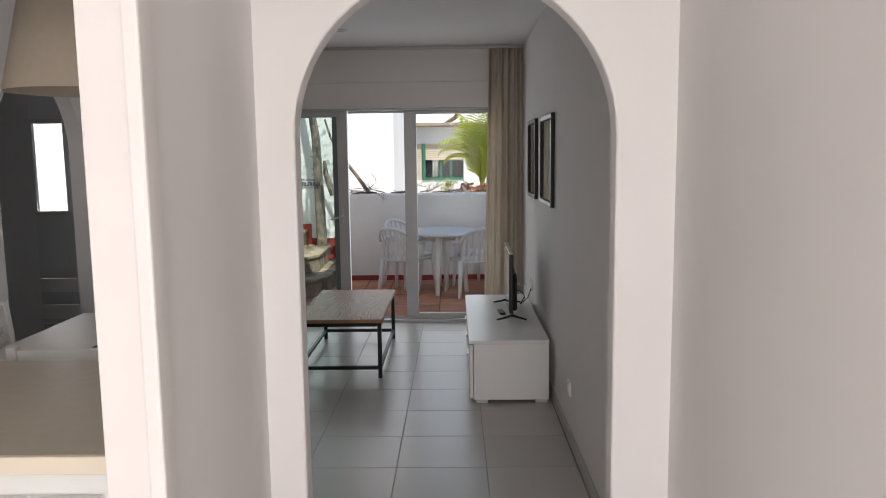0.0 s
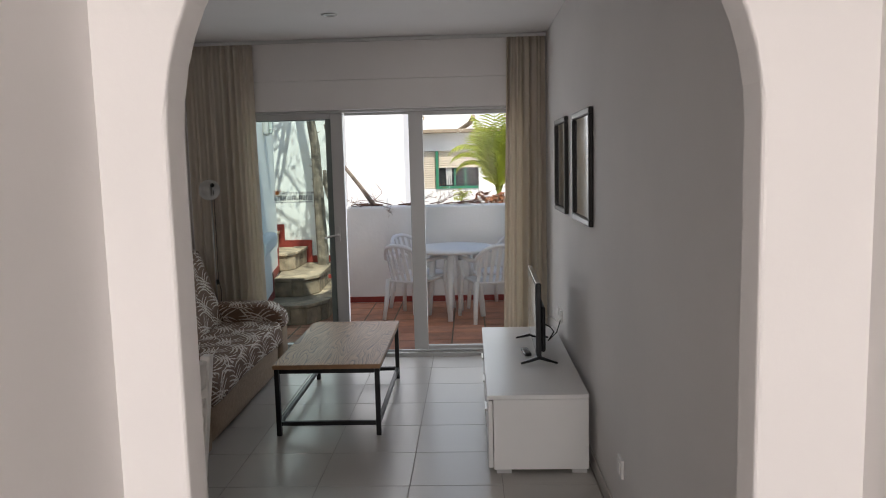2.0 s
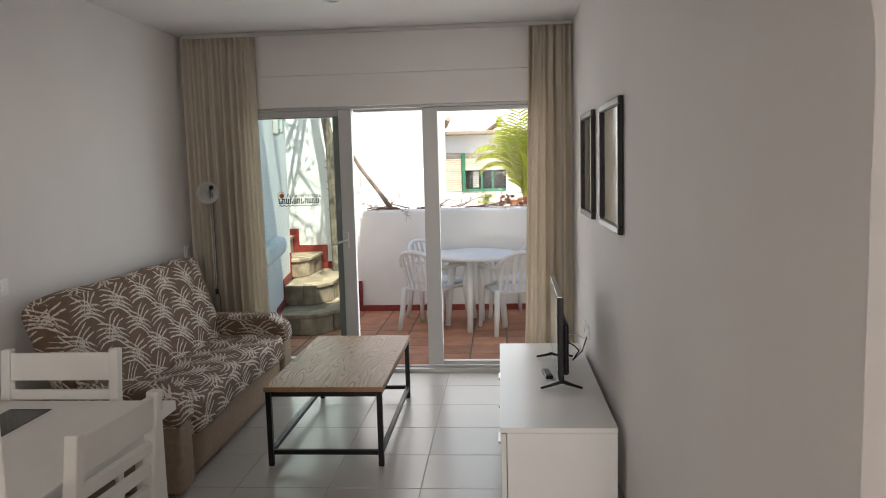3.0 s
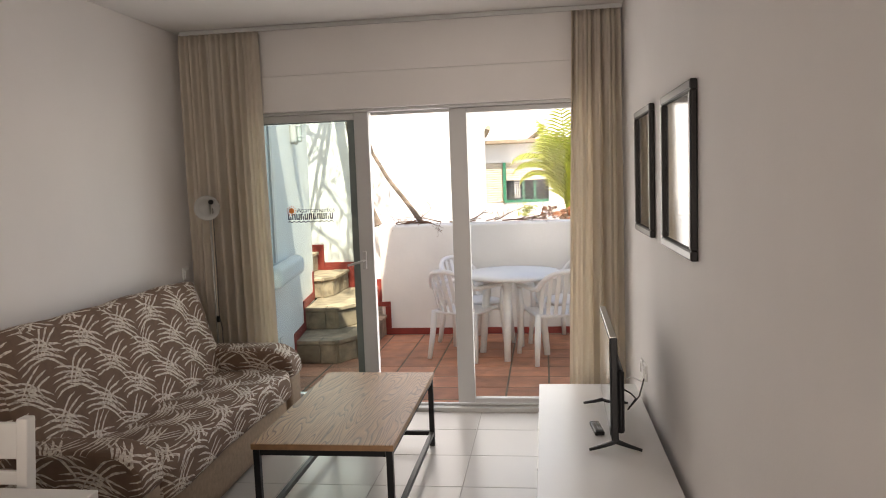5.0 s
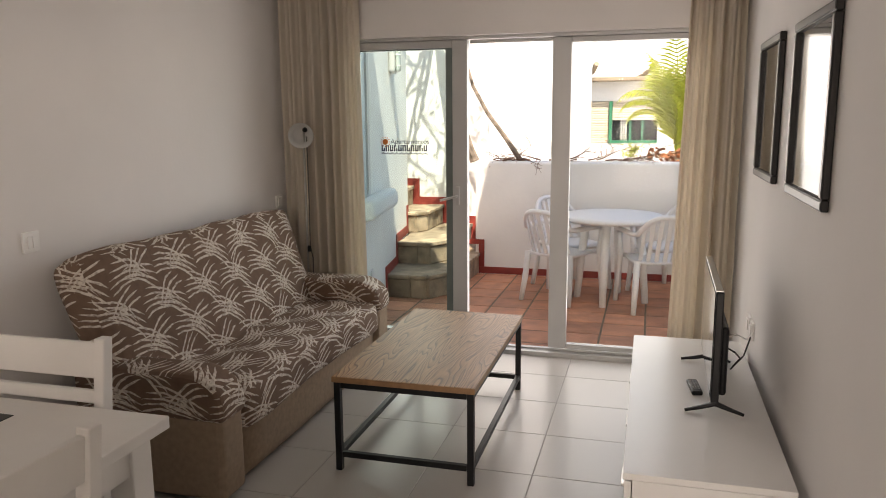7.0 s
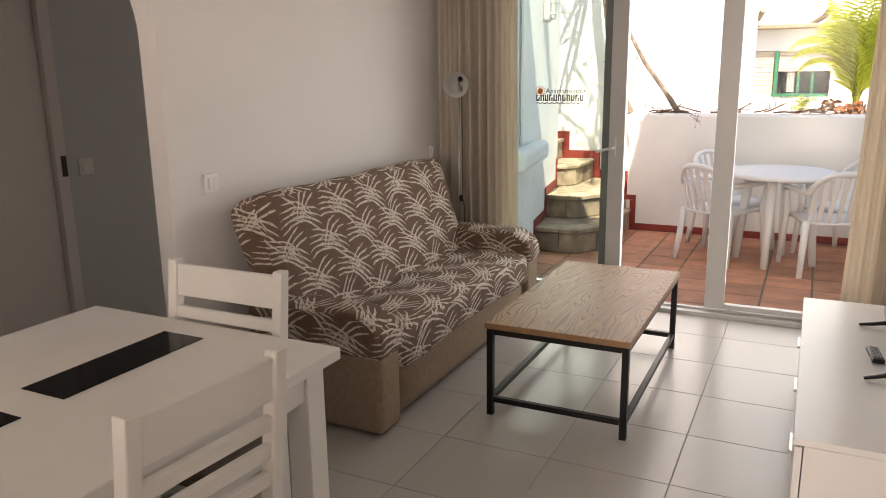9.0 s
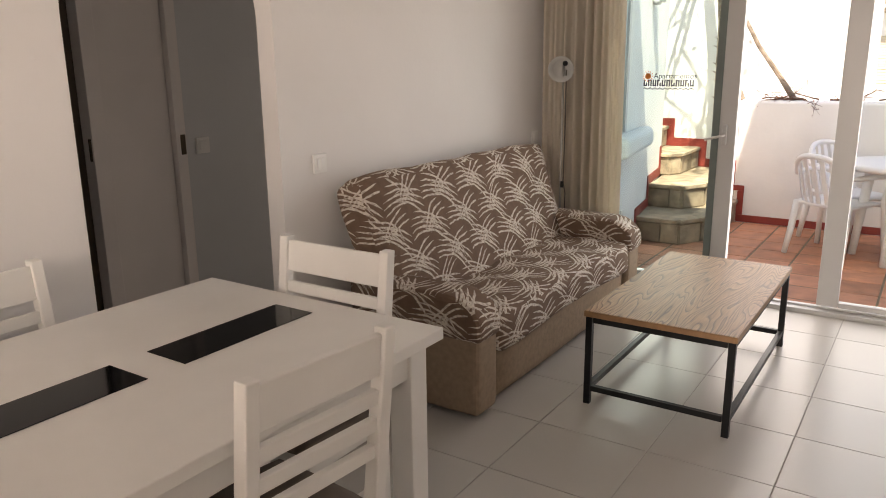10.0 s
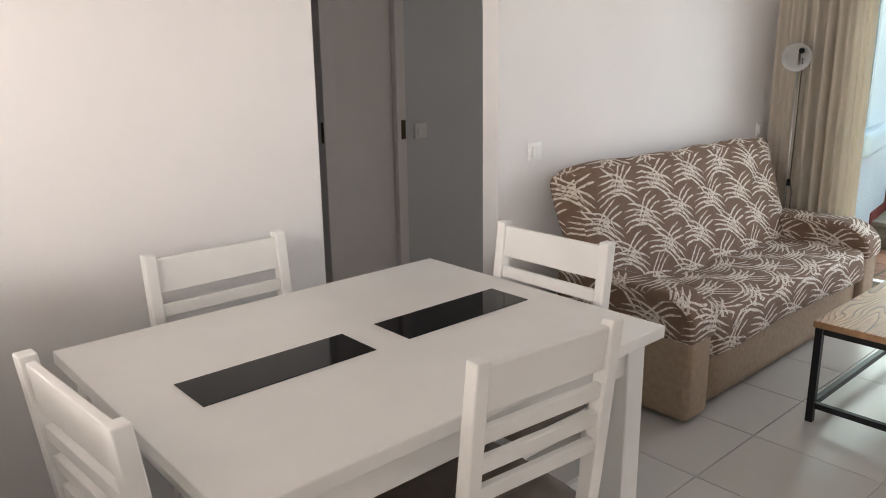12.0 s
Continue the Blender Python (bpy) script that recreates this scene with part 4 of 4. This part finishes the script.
    add_box(bm, xb, xb + 0.08, 10.603 - 0.0005 * k, 10.617, za, zb + 0.085)
structure("red_skirting", bm, REDPAINT, "red painted skirting stepping up behind the steps", "skirting")
bm = bmesh.new()
for y0, y1, z0, z1 in ((1.17, 1.25, PZ, 0.25), (1.251, 1.70, 0.17, 0.25), (1.701, 1.78, 0.17, 0.45), (1.781, 2.31, 0.37, 0.45), (2.311, 2.39, 0.37, 0.65)):
    add_box(bm, 0.0015, 0.010, y0, y1, z0, z1)
add_box(bm, 0.0015, 0.010, 0.0, 1.169, PZ, 0.05)
structure("red_skirting", bm, REDPAINT, "red painted skirting on the side wall", "skirting").matrix_basis = SIDE

STEPS = [([(-1.485, 8.74), (-1.12, 8.74), (-0.955, 9.05), (-0.955, 10.6), (-1.76, 10.6), (-1.66, 9.9)], PZ - 0.1, 0.17),
         ([(-1.565, 9.26), (-1.26, 9.26), (-1.13, 9.50), (-1.18, 10.6), (-3.5, 10.6), (-3.5, 9.92), (-1.66, 9.92)], 0.172, 0.37),
         ([(-1.655, 9.86), (-1.57, 9.86), (-1.50, 10.0), (-1.50, 10.6), (-3.5, 10.6), (-3.5, 9.95), (-1.68, 9.95)], 0.372, 0.57),
         ([(-1.92, 9.96), (-1.82, 10.08), (-1.84, 10.6), (-3.5, 10.6), (-3.5, 9.96)], 0.572, 0.77),
         ([(-2.26, 9.96), (-2.18, 10.08), (-2.20, 10.6), (-3.5, 10.6), (-3.5, 9.96)], 0.772, 0.97)]
stair = thing("stone_steps", "weathered slate-clad outdoor steps winding up from the patio", "steps", pose(0, 0, 0))
for poly, z0, z1 in STEPS:
    r = part("riser", add_prism(bmesh.new(), poly, z0, z1 - 0.03), STONE, stair)
    cx = sum(p[0] for p in poly) / len(poly)
    cy = sum(p[1] for p in poly) / len(poly)
    wide = [(x + (0.02 if x > cx else 0), y - (0.02 if y < cy else 0)) for x, y in poly]
    tr = part("tread", add_prism(bmesh.new(), wide, z1 - 0.029, z1), STONE, stair, "worn stone tread")
    soften(tr, 0.008)

rg = random.Random(17)
for poly, z0, z1 in STEPS:
    for (xa, ya), (xb, yb) in zip(poly, poly[1:]):
        if max(ya, yb) > 10.61 or (ya > 10.5 and yb > 10.5) or xb < xa - 0.05:
            continue
        run = math.hypot(xb - xa, yb - ya)
        at = Matrix.Translation((xa, ya, 0)) @ Matrix.Rotation(math.atan2(yb - ya, xb - xa), 4, "Z")
        u = 0.004
        while u < run - 0.03:
            v = min(run - 0.004, u + rg.uniform(0.15, 0.27))
            if run - v < 0.06:
                v = run - 0.004
            low = max(z0, PZ) + 0.004
            part("stone", box(u, v - 0.008, -0.010 - rg.uniform(0, 0.006), 0.01, low, z1 - 0.036, at, 0.004, 1), STONE, stair)
            part("stone", box(u, v - 0.008, -0.026 - rg.uniform(0, 0.006), rg.uniform(0.13, 0.17), z1 - 0.026, z1 + rg.uniform(0.004, 0.009), at, 0.004, 1), STONE, stair)
            u = v

# bulkhead light, ledge and window of the side wall
bl = thing("bulkhead_light", "oval outdoor bulkhead light on the white side wall", "wall light", SIDE @ pose(0.0, 1.55, 2.0))
part("housing", box(0.0005, 0.06, -0.075, 0.075, -0.11, 0.11, bevel=0.028, seg=4), ALU, bl)
part("lens", box(0.061, 0.095, -0.055, 0.055, -0.09, 0.09, bevel=0.016, seg=4), BULKHEAD, bl)
for z in (-0.045, 0.045):
    part("guard_bar", tube([(0.06, -0.062, z), (0.101, -0.05, z), (0.101, 0.05, z), (0.06, 0.062, z)], 0.005, 6), ALU, bl)
ledge = structure("ledge", box(0.001, 0.13, 0.15, 1.16, 0.78, 0.94, bevel=0.05, seg=4), RENDERED, "rounded whitewashed ledge under the side window", "ledge")
ledge.matrix_basis = SIDE
w3 = structure("window_3", box(0.001, 0.03, 0.46, 0.53, 0.945, 2.12), ALU, "pale shuttered side window on the patio", "window")
w3.matrix_basis = SIDE
part("window_frame", box(0.001, 0.03, 0.05, 0.459, 2.05, 2.12), ALU, w3)
part("shutter_panel", box(0.001, 0.014, 0.05, 0.459, 0.945, 2.049), SHUTTERWHITE, w3, "pale blue-white shutter")
outlet = plate("wall_socket", SIDE @ pose(0.0005, 0.62, 0.30, 0, 0, 90), "white outdoor socket low on the side wall", 1, "socket")

# unseen blocks for our building's upper floors, sized to shade the patio
bm = bmesh.new()
add_box(bm, 0.2, 7.0, -4.0, 7.6, 2.70, 5.85)
add_box(bm, -6.0, 0.198, -4.0, 7.55, 2.70, 3.5)
structure("unseen_shade_blocks", bm, FARWALL, "unseen whitewashed blocks over the flat, added to shade the patio", "building")


def garden_table():
    t = thing("garden_table", "round white plastic garden table", "garden table", pose(0.40, 9.08, PZ))
    part("tabletop", lathe([(0.0, 0.735), (0.40, 0.735), (0.42, 0.725), (0.426, 0.71), (0.42, 0.69), (0.40, 0.71), (0.0, 0.72)], 44), PLASTIC, t, smooth=True)
    for k in range(4):
        a = radians(80 + 90 * k)
        x, y = math.cos(a), math.sin(a)
        part("leg", tube([(x * 0.22, y * 0.22, 0.715), (x * 0.26, y * 0.26, 0.35), (x * 0.29, y * 0.29, 0.0)], [0.04, 0.034, 0.028], 10), PLASTIC, t, smooth=True)
    return t


garden_table()


def garden_chair(m, label):
    """A stacking armchair that faces +y."""
    c = thing("garden_chair", label, "garden chair", m, "chairs round the garden table")
    bm = bmesh.new()
    cols, rows = 14, 10
    grid = [[bm.verts.new(((i / cols - 0.5) * (0.44 + 0.02 * j / rows), -0.20 + 0.43 * j / rows, 0.42 - 0.018 * math.sin(math.pi * i / cols) * math.sin(math.pi * min(1, j / rows + 0.1)) + (0.0 if j < rows else -0.02))) for i in range(cols + 1)] for j in range(rows + 1)]
    for j in range(rows):
        for i in range(cols):
            bm.faces.new((grid[j][i], grid[j][i + 1], grid[j + 1][i + 1], grid[j + 1][i]))
    s = part("seat", bm, PLASTIC, c, smooth=True)
    k = s.modifiers.new("thickness", "SOLIDIFY")
    k.thickness = 0.022

    def back_point(u, h):
        """u: -1 to 1 across; h: 0 to 1 up."""
        ang = u * 0.95
        rad = 0.25
        return Vector((rad * math.sin(ang) * 1.02, -0.03 - rad * math.cos(ang) + 0.05 - 0.15 * h, 0.42 + 0.37 * h))

    n = 18
    arch = [back_point(u, 1.0 - 0.42 * abs(u) ** 2.6) for u in (-1 + 2 * i / n for i in range(n + 1))]
    arm_l = [arch[0] + Vector((-0.02, 0.05, -0.005)), Vector((-0.275, 0.05, 0.635)), Vector((-0.275, 0.19, 0.625)), Vector((-0.262, 0.235, 0.60))]
    arm_r = [Vector((-p.x, p.y, p.z)) for p in arm_l]
    bm = bmesh.new()
    pts = arm_l[::-1] + arch + arm_r
    add_tube(bm, pts, 0.021, 8)
    part("top_hoop", bm, PLASTIC, c, smooth=True)
    for i in range(7):
        u = -0.78 + 1.56 * i / 6
        hi = back_point(u, 1.0 - 0.42 * abs(u) ** 2.6)
        lo = back_point(u, 0.0)
        mid = (hi + lo) / 2
        side = Vector((math.cos(u * 0.95), math.sin(u * 0.95), 0)) * 0.016
        nrm = Vector((0, 0.006, 0))
        bm = bmesh.new()
        q = [[bm.verts.new(p + s1 * side + s2 * nrm) for s1, s2 in ((-1, -1), (1, -1), (1, 1), (-1, 1))] for p in (lo, mid, hi)]
        for a, b in zip(q, q[1:]):
            for k2 in range(4):
                bm.faces.new((a[k2], a[(k2 + 1) % 4], b[(k2 + 1) % 4], b[k2]))
        part("back_slat", bm, PLASTIC, c)
    for sx in (-1, 1):
        part("front_leg", tube([(sx * 0.262, 0.235, 0.60), (sx * 0.245, 0.225, 0.42), (sx * 0.27, 0.26, 0.0)], [0.022, 0.026, 0.020], 8), PLASTIC, c, smooth=True)
        part("rear_leg", tube([(sx * 0.20, -0.19, 0.42), (sx * 0.215, -0.215, 0.2), (sx * 0.232, -0.25, 0.0)], [0.028, 0.026, 0.02], 8), PLASTIC, c, smooth=True)
    return c


garden_chair(pose(-0.025, 9.04, PZ, 0, 0, -24), "white plastic garden armchair drawn towards the table")
garden_chair(pose(0.765, 8.90, PZ, 0, 0, 14), "white plastic garden armchair with its back to the door")
garden_chair(pose(0.0, 9.53, PZ, 0, 0, -140), "white plastic garden armchair beside the patio wall")
garden_chair(pose(0.90, 9.53, PZ, 0, 0, 145), "white plastic garden armchair between table and wall")

# ---- planting on and behind the patio wall ----
def limb(bm, start, direction, length, r0, depth, rg, bend=0.35, droop=0.0):
    pts, p, d = [Vector(start)], Vector(start), Vector(direction).normalized()
    k = 5
    for i in range(k):
        d = (d + Vector((rg.uniform(-1, 1), rg.uniform(-1, 1), rg.uniform(-1, 1) - droop)) * bend * 0.5).normalized()
        p = p + d * length / k
        pts.append(p.copy())
    add_tube(bm, pts, [r0 * (1 - 0.75 * i / k) for i in range(k + 1)], 6)
    tips = [pts[-1]]
    if depth:
        for i in range(2, k + 1):
            if rg.random() < 0.85:
                side = Vector((rg.uniform(-1, 1), rg.uniform(-1, 1), rg.uniform(-0.3, 0.9)))
                tips += limb(bm, pts[i], (d + side).normalized(), length * rg.uniform(0.4, 0.65), r0 * 0.5, depth - 1, rg, bend, droop)
    return tips


def leaves(tips, count, spread, size, rg):
    bm = bmesh.new()
    for t in tips:
        for _ in range(count):
            c = t + Vector((rg.gauss(0, spread), rg.gauss(0, spread), rg.gauss(0, spread)))
            e = Euler((rg.uniform(0, 6.3), rg.uniform(0, 6.3), rg.uniform(0, 6.3))).to_matrix()
            s = size * rg.uniform(0.6, 1.3)
            vs = [bm.verts.new(c + e @ Vector(v) * s) for v in ((0, -1, 0), (0.35, 0, 0.08), (0, 1, 0), (-0.35, 0, 0.08))]
            bm.faces.new(vs)
    return bm


rg = random.Random(11)
tree = thing("tree", "pale-barked thorny tree rising behind the patio wall", "tree", pose(0, 0, 0))
bm = bmesh.new()
add_tube(bm, [(-1.22, 10.36, -0.2), (-1.25, 10.35, 1.0), (-1.27, 10.33, 1.8), (-1.36, 10.3, 2.5), (-1.42, 10.26, 3.2)], [0.075, 0.065, 0.055, 0.045, 0.035], 10)
for k in range(26):
    z = 1.0 + 0.08 * k
    a = rg.uniform(0, 6.28)
    x, y = -1.25 - 0.02 * k / 6, 10.34
    add_tube(bm, [(x + 0.04 * math.cos(a), y + 0.04 * math.sin(a), z), (x + 0.085 * math.cos(a), y + 0.085 * math.sin(a), z + 0.02)], [0.012, 0.002], 5)
part("trunk", bm, BARK, tree)
# unseen limbs and leaves, set in the sun's path to dapple the back wall
bm = bmesh.new()
tips = []
for d, ln in (((-0.6, -0.3, 1.0), 1.3), ((0.5, -0.4, 1.0), 1.2), ((0.1, -0.7, 0.9), 1.3), ((-0.2, 0.3, 1), 1.2), ((0.7, 0.2, 0.8), 1.1), ((0.25, -1.0, 0.55), 1.9), ((-0.25, -1.0, 0.6), 1.9), ((0.0, -0.8, 0.35), 1.7), ((0.5, -0.8, 0.5), 1.6)):
    tips += limb(bm, (-1.42, 10.26, 3.2), d, ln, 0.028, 2, rg)
part("limbs", bm, BARK, tree)
part("crown", leaves(tips, 14, 0.14, 0.04, rg), LEAF, tree, "thin green leaves out of view, added to dapple wall and steps")
br = thing("fallen_branch", "long bare branch leaning up from the wall top", "branch", pose(0, 0, 0))
part("stem", tube([(-0.55, 10.10, 1.085), (-0.70, 10.12, 1.30), (-0.90, 10.14, 1.56), (-1.05, 10.16, 1.82), (-1.12, 10.18, 2.05)], [0.03, 0.024, 0.02, 0.017, 0.012], 7), BARK, br)
part("stub", tube([(-1.02, 10.10, 1.08), (-1.07, 10.11, 1.2), (-1.12, 10.12, 1.36), (-1.13, 10.12, 1.52)], [0.05, 0.042, 0.034, 0.022], 8), BARK, br)

rg = random.Random(4)
vine = thing("dry_vine", "tangled dry brown vine lying along the patio wall", "vine", pose(0, 0, 0))
tips = []
for k in range(20):
    bm = bmesh.new()
    x = -0.80 + k * 0.074 + rg.uniform(-0.04, 0.04)
    tips += limb(bm, (x, 10.10 + rg.uniform(-0.05, 0.05), 1.10), (rg.choice((-1, 1)) * 1.0, rg.uniform(-0.15, 0.15), rg.uniform(-0.02, 0.16 + 0.012 * k)), rg.uniform(0.18, 0.36), 0.009, 2, rg, 0.55, 0.15)
    part("stem", bm, TWIG, vine)
part("dry_leaves", leaves(tips[::2], 1, 0.02, 0.012, rg), DRYLEAF, vine)
rg = random.Random(6)
pp = thing("potted_plant", "small leafy plant in a white pot on the far wall", "plant", pose(0.45, 13.4, 0.74))
part("pot", lathe([(0.0, 0.0), (0.075, 0.0), (0.095, 0.17), (0.085, 0.17), (0.07, 0.12), (0.0, 0.12)], 20), RENDERED, pp)
tips = [Vector((rg.gauss(0, 0.06), rg.gauss(0, 0.05), 0.2 + rg.random() * 0.16)) for _ in range(26)]
part("foliage", leaves(tips, 7, 0.03, 0.03, rg), PALMLEAF, pp)
structure("wall_far", box(-3.0, 4.0, 13.25, 13.6, -0.4, 0.74, bevel=0.02), RENDERED, "low white garden wall beyond the patio", "wall")


def palm(m, label):
    rg2 = random.Random(21)
    p = thing("palm", label, "palm", m)
    part("trunk", tube([(0, 0, -1.4), (0, 0, -0.6), (0.01, 0, 0.0), (0, 0, 0.15)], [0.12, 0.11, 0.12, 0.08], 10), BARK, p)
    fronds = [(-70, 84, 1.6, 2.0), (-84, 82, 1.45, 2.1), (-40, 86, 1.6, 0.9), (-95, 80, 1.25, 2.2), (-25, 87, 1.3, 0.4), (25, 86, 1.25, 0.5), (-60, 86, 1.15, 0.7), (10, 84, 1.7, 0.8), (40, 82, 1.8, 0.9), (78, 80, 1.7, 1.0), (110, 74, 1.6, 1.2), (160, 72, 1.5, 1.1), (-150, 76, 1.6, 1.0), (-20, 88, 1.8, 0.35), (60, 87, 1.75, 0.5), (-115, 85, 1.6, 0.6)]
    for az, el, ln, curl in fronds:
        ln *= 0.86
        bm = bmesh.new()
        e, a = radians(el), radians(az)
        pts, q = [], Vector((0, 0, 0.1))
        k = 16
        for i in range(k + 1):
            pts.append(q.copy())
            t = i / k
            ee = e - curl * 1.35 * t * t
            q = q + Vector((math.sin(a) * math.cos(ee), -math.cos(a) * math.cos(ee), math.sin(ee))) * ln / k
        add_tube(bm, pts, [0.016 * (1 - 0.8 * i / k) for i in range(k + 1)], 5)
        for i in range(3, k + 1):
            t = i / k
            fw = (pts[min(i + 1, k)] - pts[i - 1]).normalized()
            sd = fw.cross(Vector((math.cos(a), math.sin(a), 0.0)).cross(fw) * 1.0)
            lat = Vector((math.cos(a), math.sin(a), 0))
            for sgn in (-1, 1):
                for h in (0, 0.5):
                    ll = 0.42 * math.sin(math.pi * min(0.97, 0.12 + t * 0.86)) * rg2.uniform(0.85, 1.1)
                    o = pts[i] - fw * h * ln / k
                    d = (lat * sgn * 0.85 + fw * 0.75 + Vector((0, 0, -0.12 - 0.25 * t))).normalized()
                    wv = fw * 0.014
                    tip = o + d * ll + Vector((0, 0, -0.12 * ll))
                    mid = o + d * ll * 0.5
                    v = [bm.verts.new(x) for x in (o - wv * 0.5, mid - wv, tip, mid + wv, o + wv * 0.5)]
                    bm.faces.new(v)
        part("frond", bm, PALMLEAF, p, "arching yellow-green frond")
    tips2 = [Vector((rg2.gauss(0, 0.14), rg2.gauss(0, 0.1), rg2.uniform(-0.1, 0.14))) for _ in range(40)]
    part("dry_skirt", leaves(tips2, 6, 0.04, 0.06, rg2), DRYLEAF, p, "reddish dry leaf bases")
    return p


palm(pose(1.0, 12.6, 0.92), "young palm with arching yellow-green fronds")

# ---- white houses opposite ----
HY = 24.0
house = thing("house", "whitewashed house with a green-framed window and cream shutters", "house", pose(0, 0, 0))
bm = bmesh.new()
add_box(bm, -1.6, -1.335, HY, HY + 5, -0.4, 2.45)
add_box(bm, -1.333, 0.84, HY, HY + 5, -0.4, 0.80)
add_box(bm, -1.333, 0.84, HY, HY + 5, 1.93, 2.45)
add_box(bm, 0.842, 8.0, HY, HY + 5, -0.4, 2.45)
part("wall", bm, FARWALL, house)
part("eave", box(-1.6, 8.0, HY - 0.35, HY + 0.1, 2.452, 2.56, bevel=0.02), POLEWOOD, house, "thin weathered canopy edge")
part("parapet", box(-1.6, 8.0, HY + 0.9, HY + 1.2, 2.46, 3.55), FARWALL, house)
for k in range(6):
    x = -1.2 + k * 1.5
    part("pole", tube([(x, HY + 0.4, 2.56), (x + 0.30, HY - 0.2, 2.72), (x + 0.42, HY - 0.5, 2.90)], 0.07, 8), POLEWOOD, house)
w = part("window", box(-0.44, -0.36, HY - 0.05, HY + 0.1, 0.80, 1.93), GREEN, house, "green window frame")
for b in ((0.10, 0.15, 0.80, 1.42), (0.42, 0.47, 0.80, 1.42)):
    part("frame_bar", box(b[0], b[1], HY + 0.08, HY + 0.13, b[2], b[3]), GREEN, w)
part("sill", box(-0.36, 0.84, HY - 0.03, HY + 0.12, 0.80, 0.87), GREEN, w)
part("pane", box(-0.36, 0.84, HY + 0.15, HY + 0.18, 0.87, 1.93), DARKGLASS, w, "dark glass")
bm = bmesh.new()
for i in range(3):
    for j in range(9):
        x, z = -0.13 + i * 0.06, 0.92 + j * 0.06
        add_box(bm, x, x + 0.04, HY + 0.10, HY + 0.12, z, z + 0.035)
part("lattice", bm, RENDERED, w, "white lattice")
for x0, x1, z0 in ((-1.33, -0.445, 0.81), (-0.355, 0.838, 1.42)):
    sh = part("shutter", box(x0, x1, HY + 0.06, HY + 0.09, z0, 1.925), SHUTTER, house, "cream roller shutter")
    k = 0
    z = z0 + 0.005
    while z < 1.90:
        part("slat", box(x0 + 0.005, x1 - 0.005, HY + 0.035, HY + 0.058, z, z + 0.055, bevel=0.008, seg=1), SHUTTER, sh)
        z += 0.065
house2 = thing("house", "tall plain white house wall with a sloping stair parapet", "house", pose(0, 0, 0))
part("wall", box(-12.0, -0.78, 17.0, 22.0, -0.4, 6.5), FARWALL, house2)
bm = bmesh.new()
poly = [(-6.5, -0.3), (-0.98, -0.3), (-0.98, 0.95), (-3.0, 2.9), (-6.5, 2.9)]
f = [bm.verts.new((x, 15.2, z)) for x, z in poly]
g = [bm.verts.new((x, 15.5, z)) for x, z in poly]
bm.faces.new(f)
bm.faces.new(g[::-1])
for i in range(5):
    j = (i + 1) % 5
    bm.faces.new((f[j], f[i], g[i], g[j]))
part("stair_parapet", bm, FARWALL, house2)
# no hole here: a dark sheet on the parapet paints a recess's shade
part("opening", box(-2.55, -2.0, 15.17, 15.198, 0.95, 2.0), DARKGLASS, house2, "flat dark panel, a recess's shade put into its colour")

# ---- floor tiles, joint by joint ----
TX, TY, GAP = 0.457, 0.428, 0.0035


def tile_mesh(name, material, sx, sy, h, bevel):
    return finish(name, box(0, sx, 0, sy, 0, h, bevel=bevel, seg=1), material)


tile_me = tile_mesh("tile", TILE, TX - GAP, TY - GAP, 0.0065, 0.0015)
i0, i1 = math.floor((-2.58 - 0.25) / TX), math.ceil((XR - 0.25) / TX)
j0, j1 = math.floor((-1.5 - 5.678) / TY), math.ceil((7.30 - 5.678) / TY)
cut = {}
for i in range(i0, i1):
    for j in range(j0, j1):
        x0, y0 = 0.25 + i * TX, 5.678 + j * TY
        x1, y1 = min(x0 + TX, XR), min(y0 + TY, 7.312)
        if x1 - x0 < 0.02 or y1 - y0 < 0.02 or (x0 < -1.9 and y0 < 3.4):
            continue
        key = (round(x1 - x0, 3), round(y1 - y0, 3))
        if key not in cut:
            cut[key] = tile_me if key == (TX, TY) else tile_mesh("tile", TILE, key[0] - GAP, key[1] - GAP, 0.0065, 0.0015)
        ob = new("tile", cut[key])
        ob.parent = floor
        ob.location = (x0, y0, -0.0065)
PT = 0.31
cut = {}
for i in range(-8, 9):
    for j in range(0, 9):
        x0, y0 = 0.08 + i * PT, 7.39 + j * PT
        xa, xb, ya, yb = max(x0, -1.52), min(x0 + PT, 2.59), max(y0, 7.445), min(y0 + PT, WY - 0.013)
        if xb - xa < 0.03 or yb - ya < 0.03:
            continue
        key = (round(xb - xa, 3), round(yb - ya, 3))
        if key not in cut:
            cut[key] = tile_mesh("tile", TERRACOTTA, key[0] - 0.014, key[1] - 0.016, 0.014, 0.003)
        ob = new("tile", cut[key])
        ob.parent = patio
        ob.location = (xa, ya, PZ - 0.0135 - 0.0012 * ((i * 7 + j * 3) % 3))
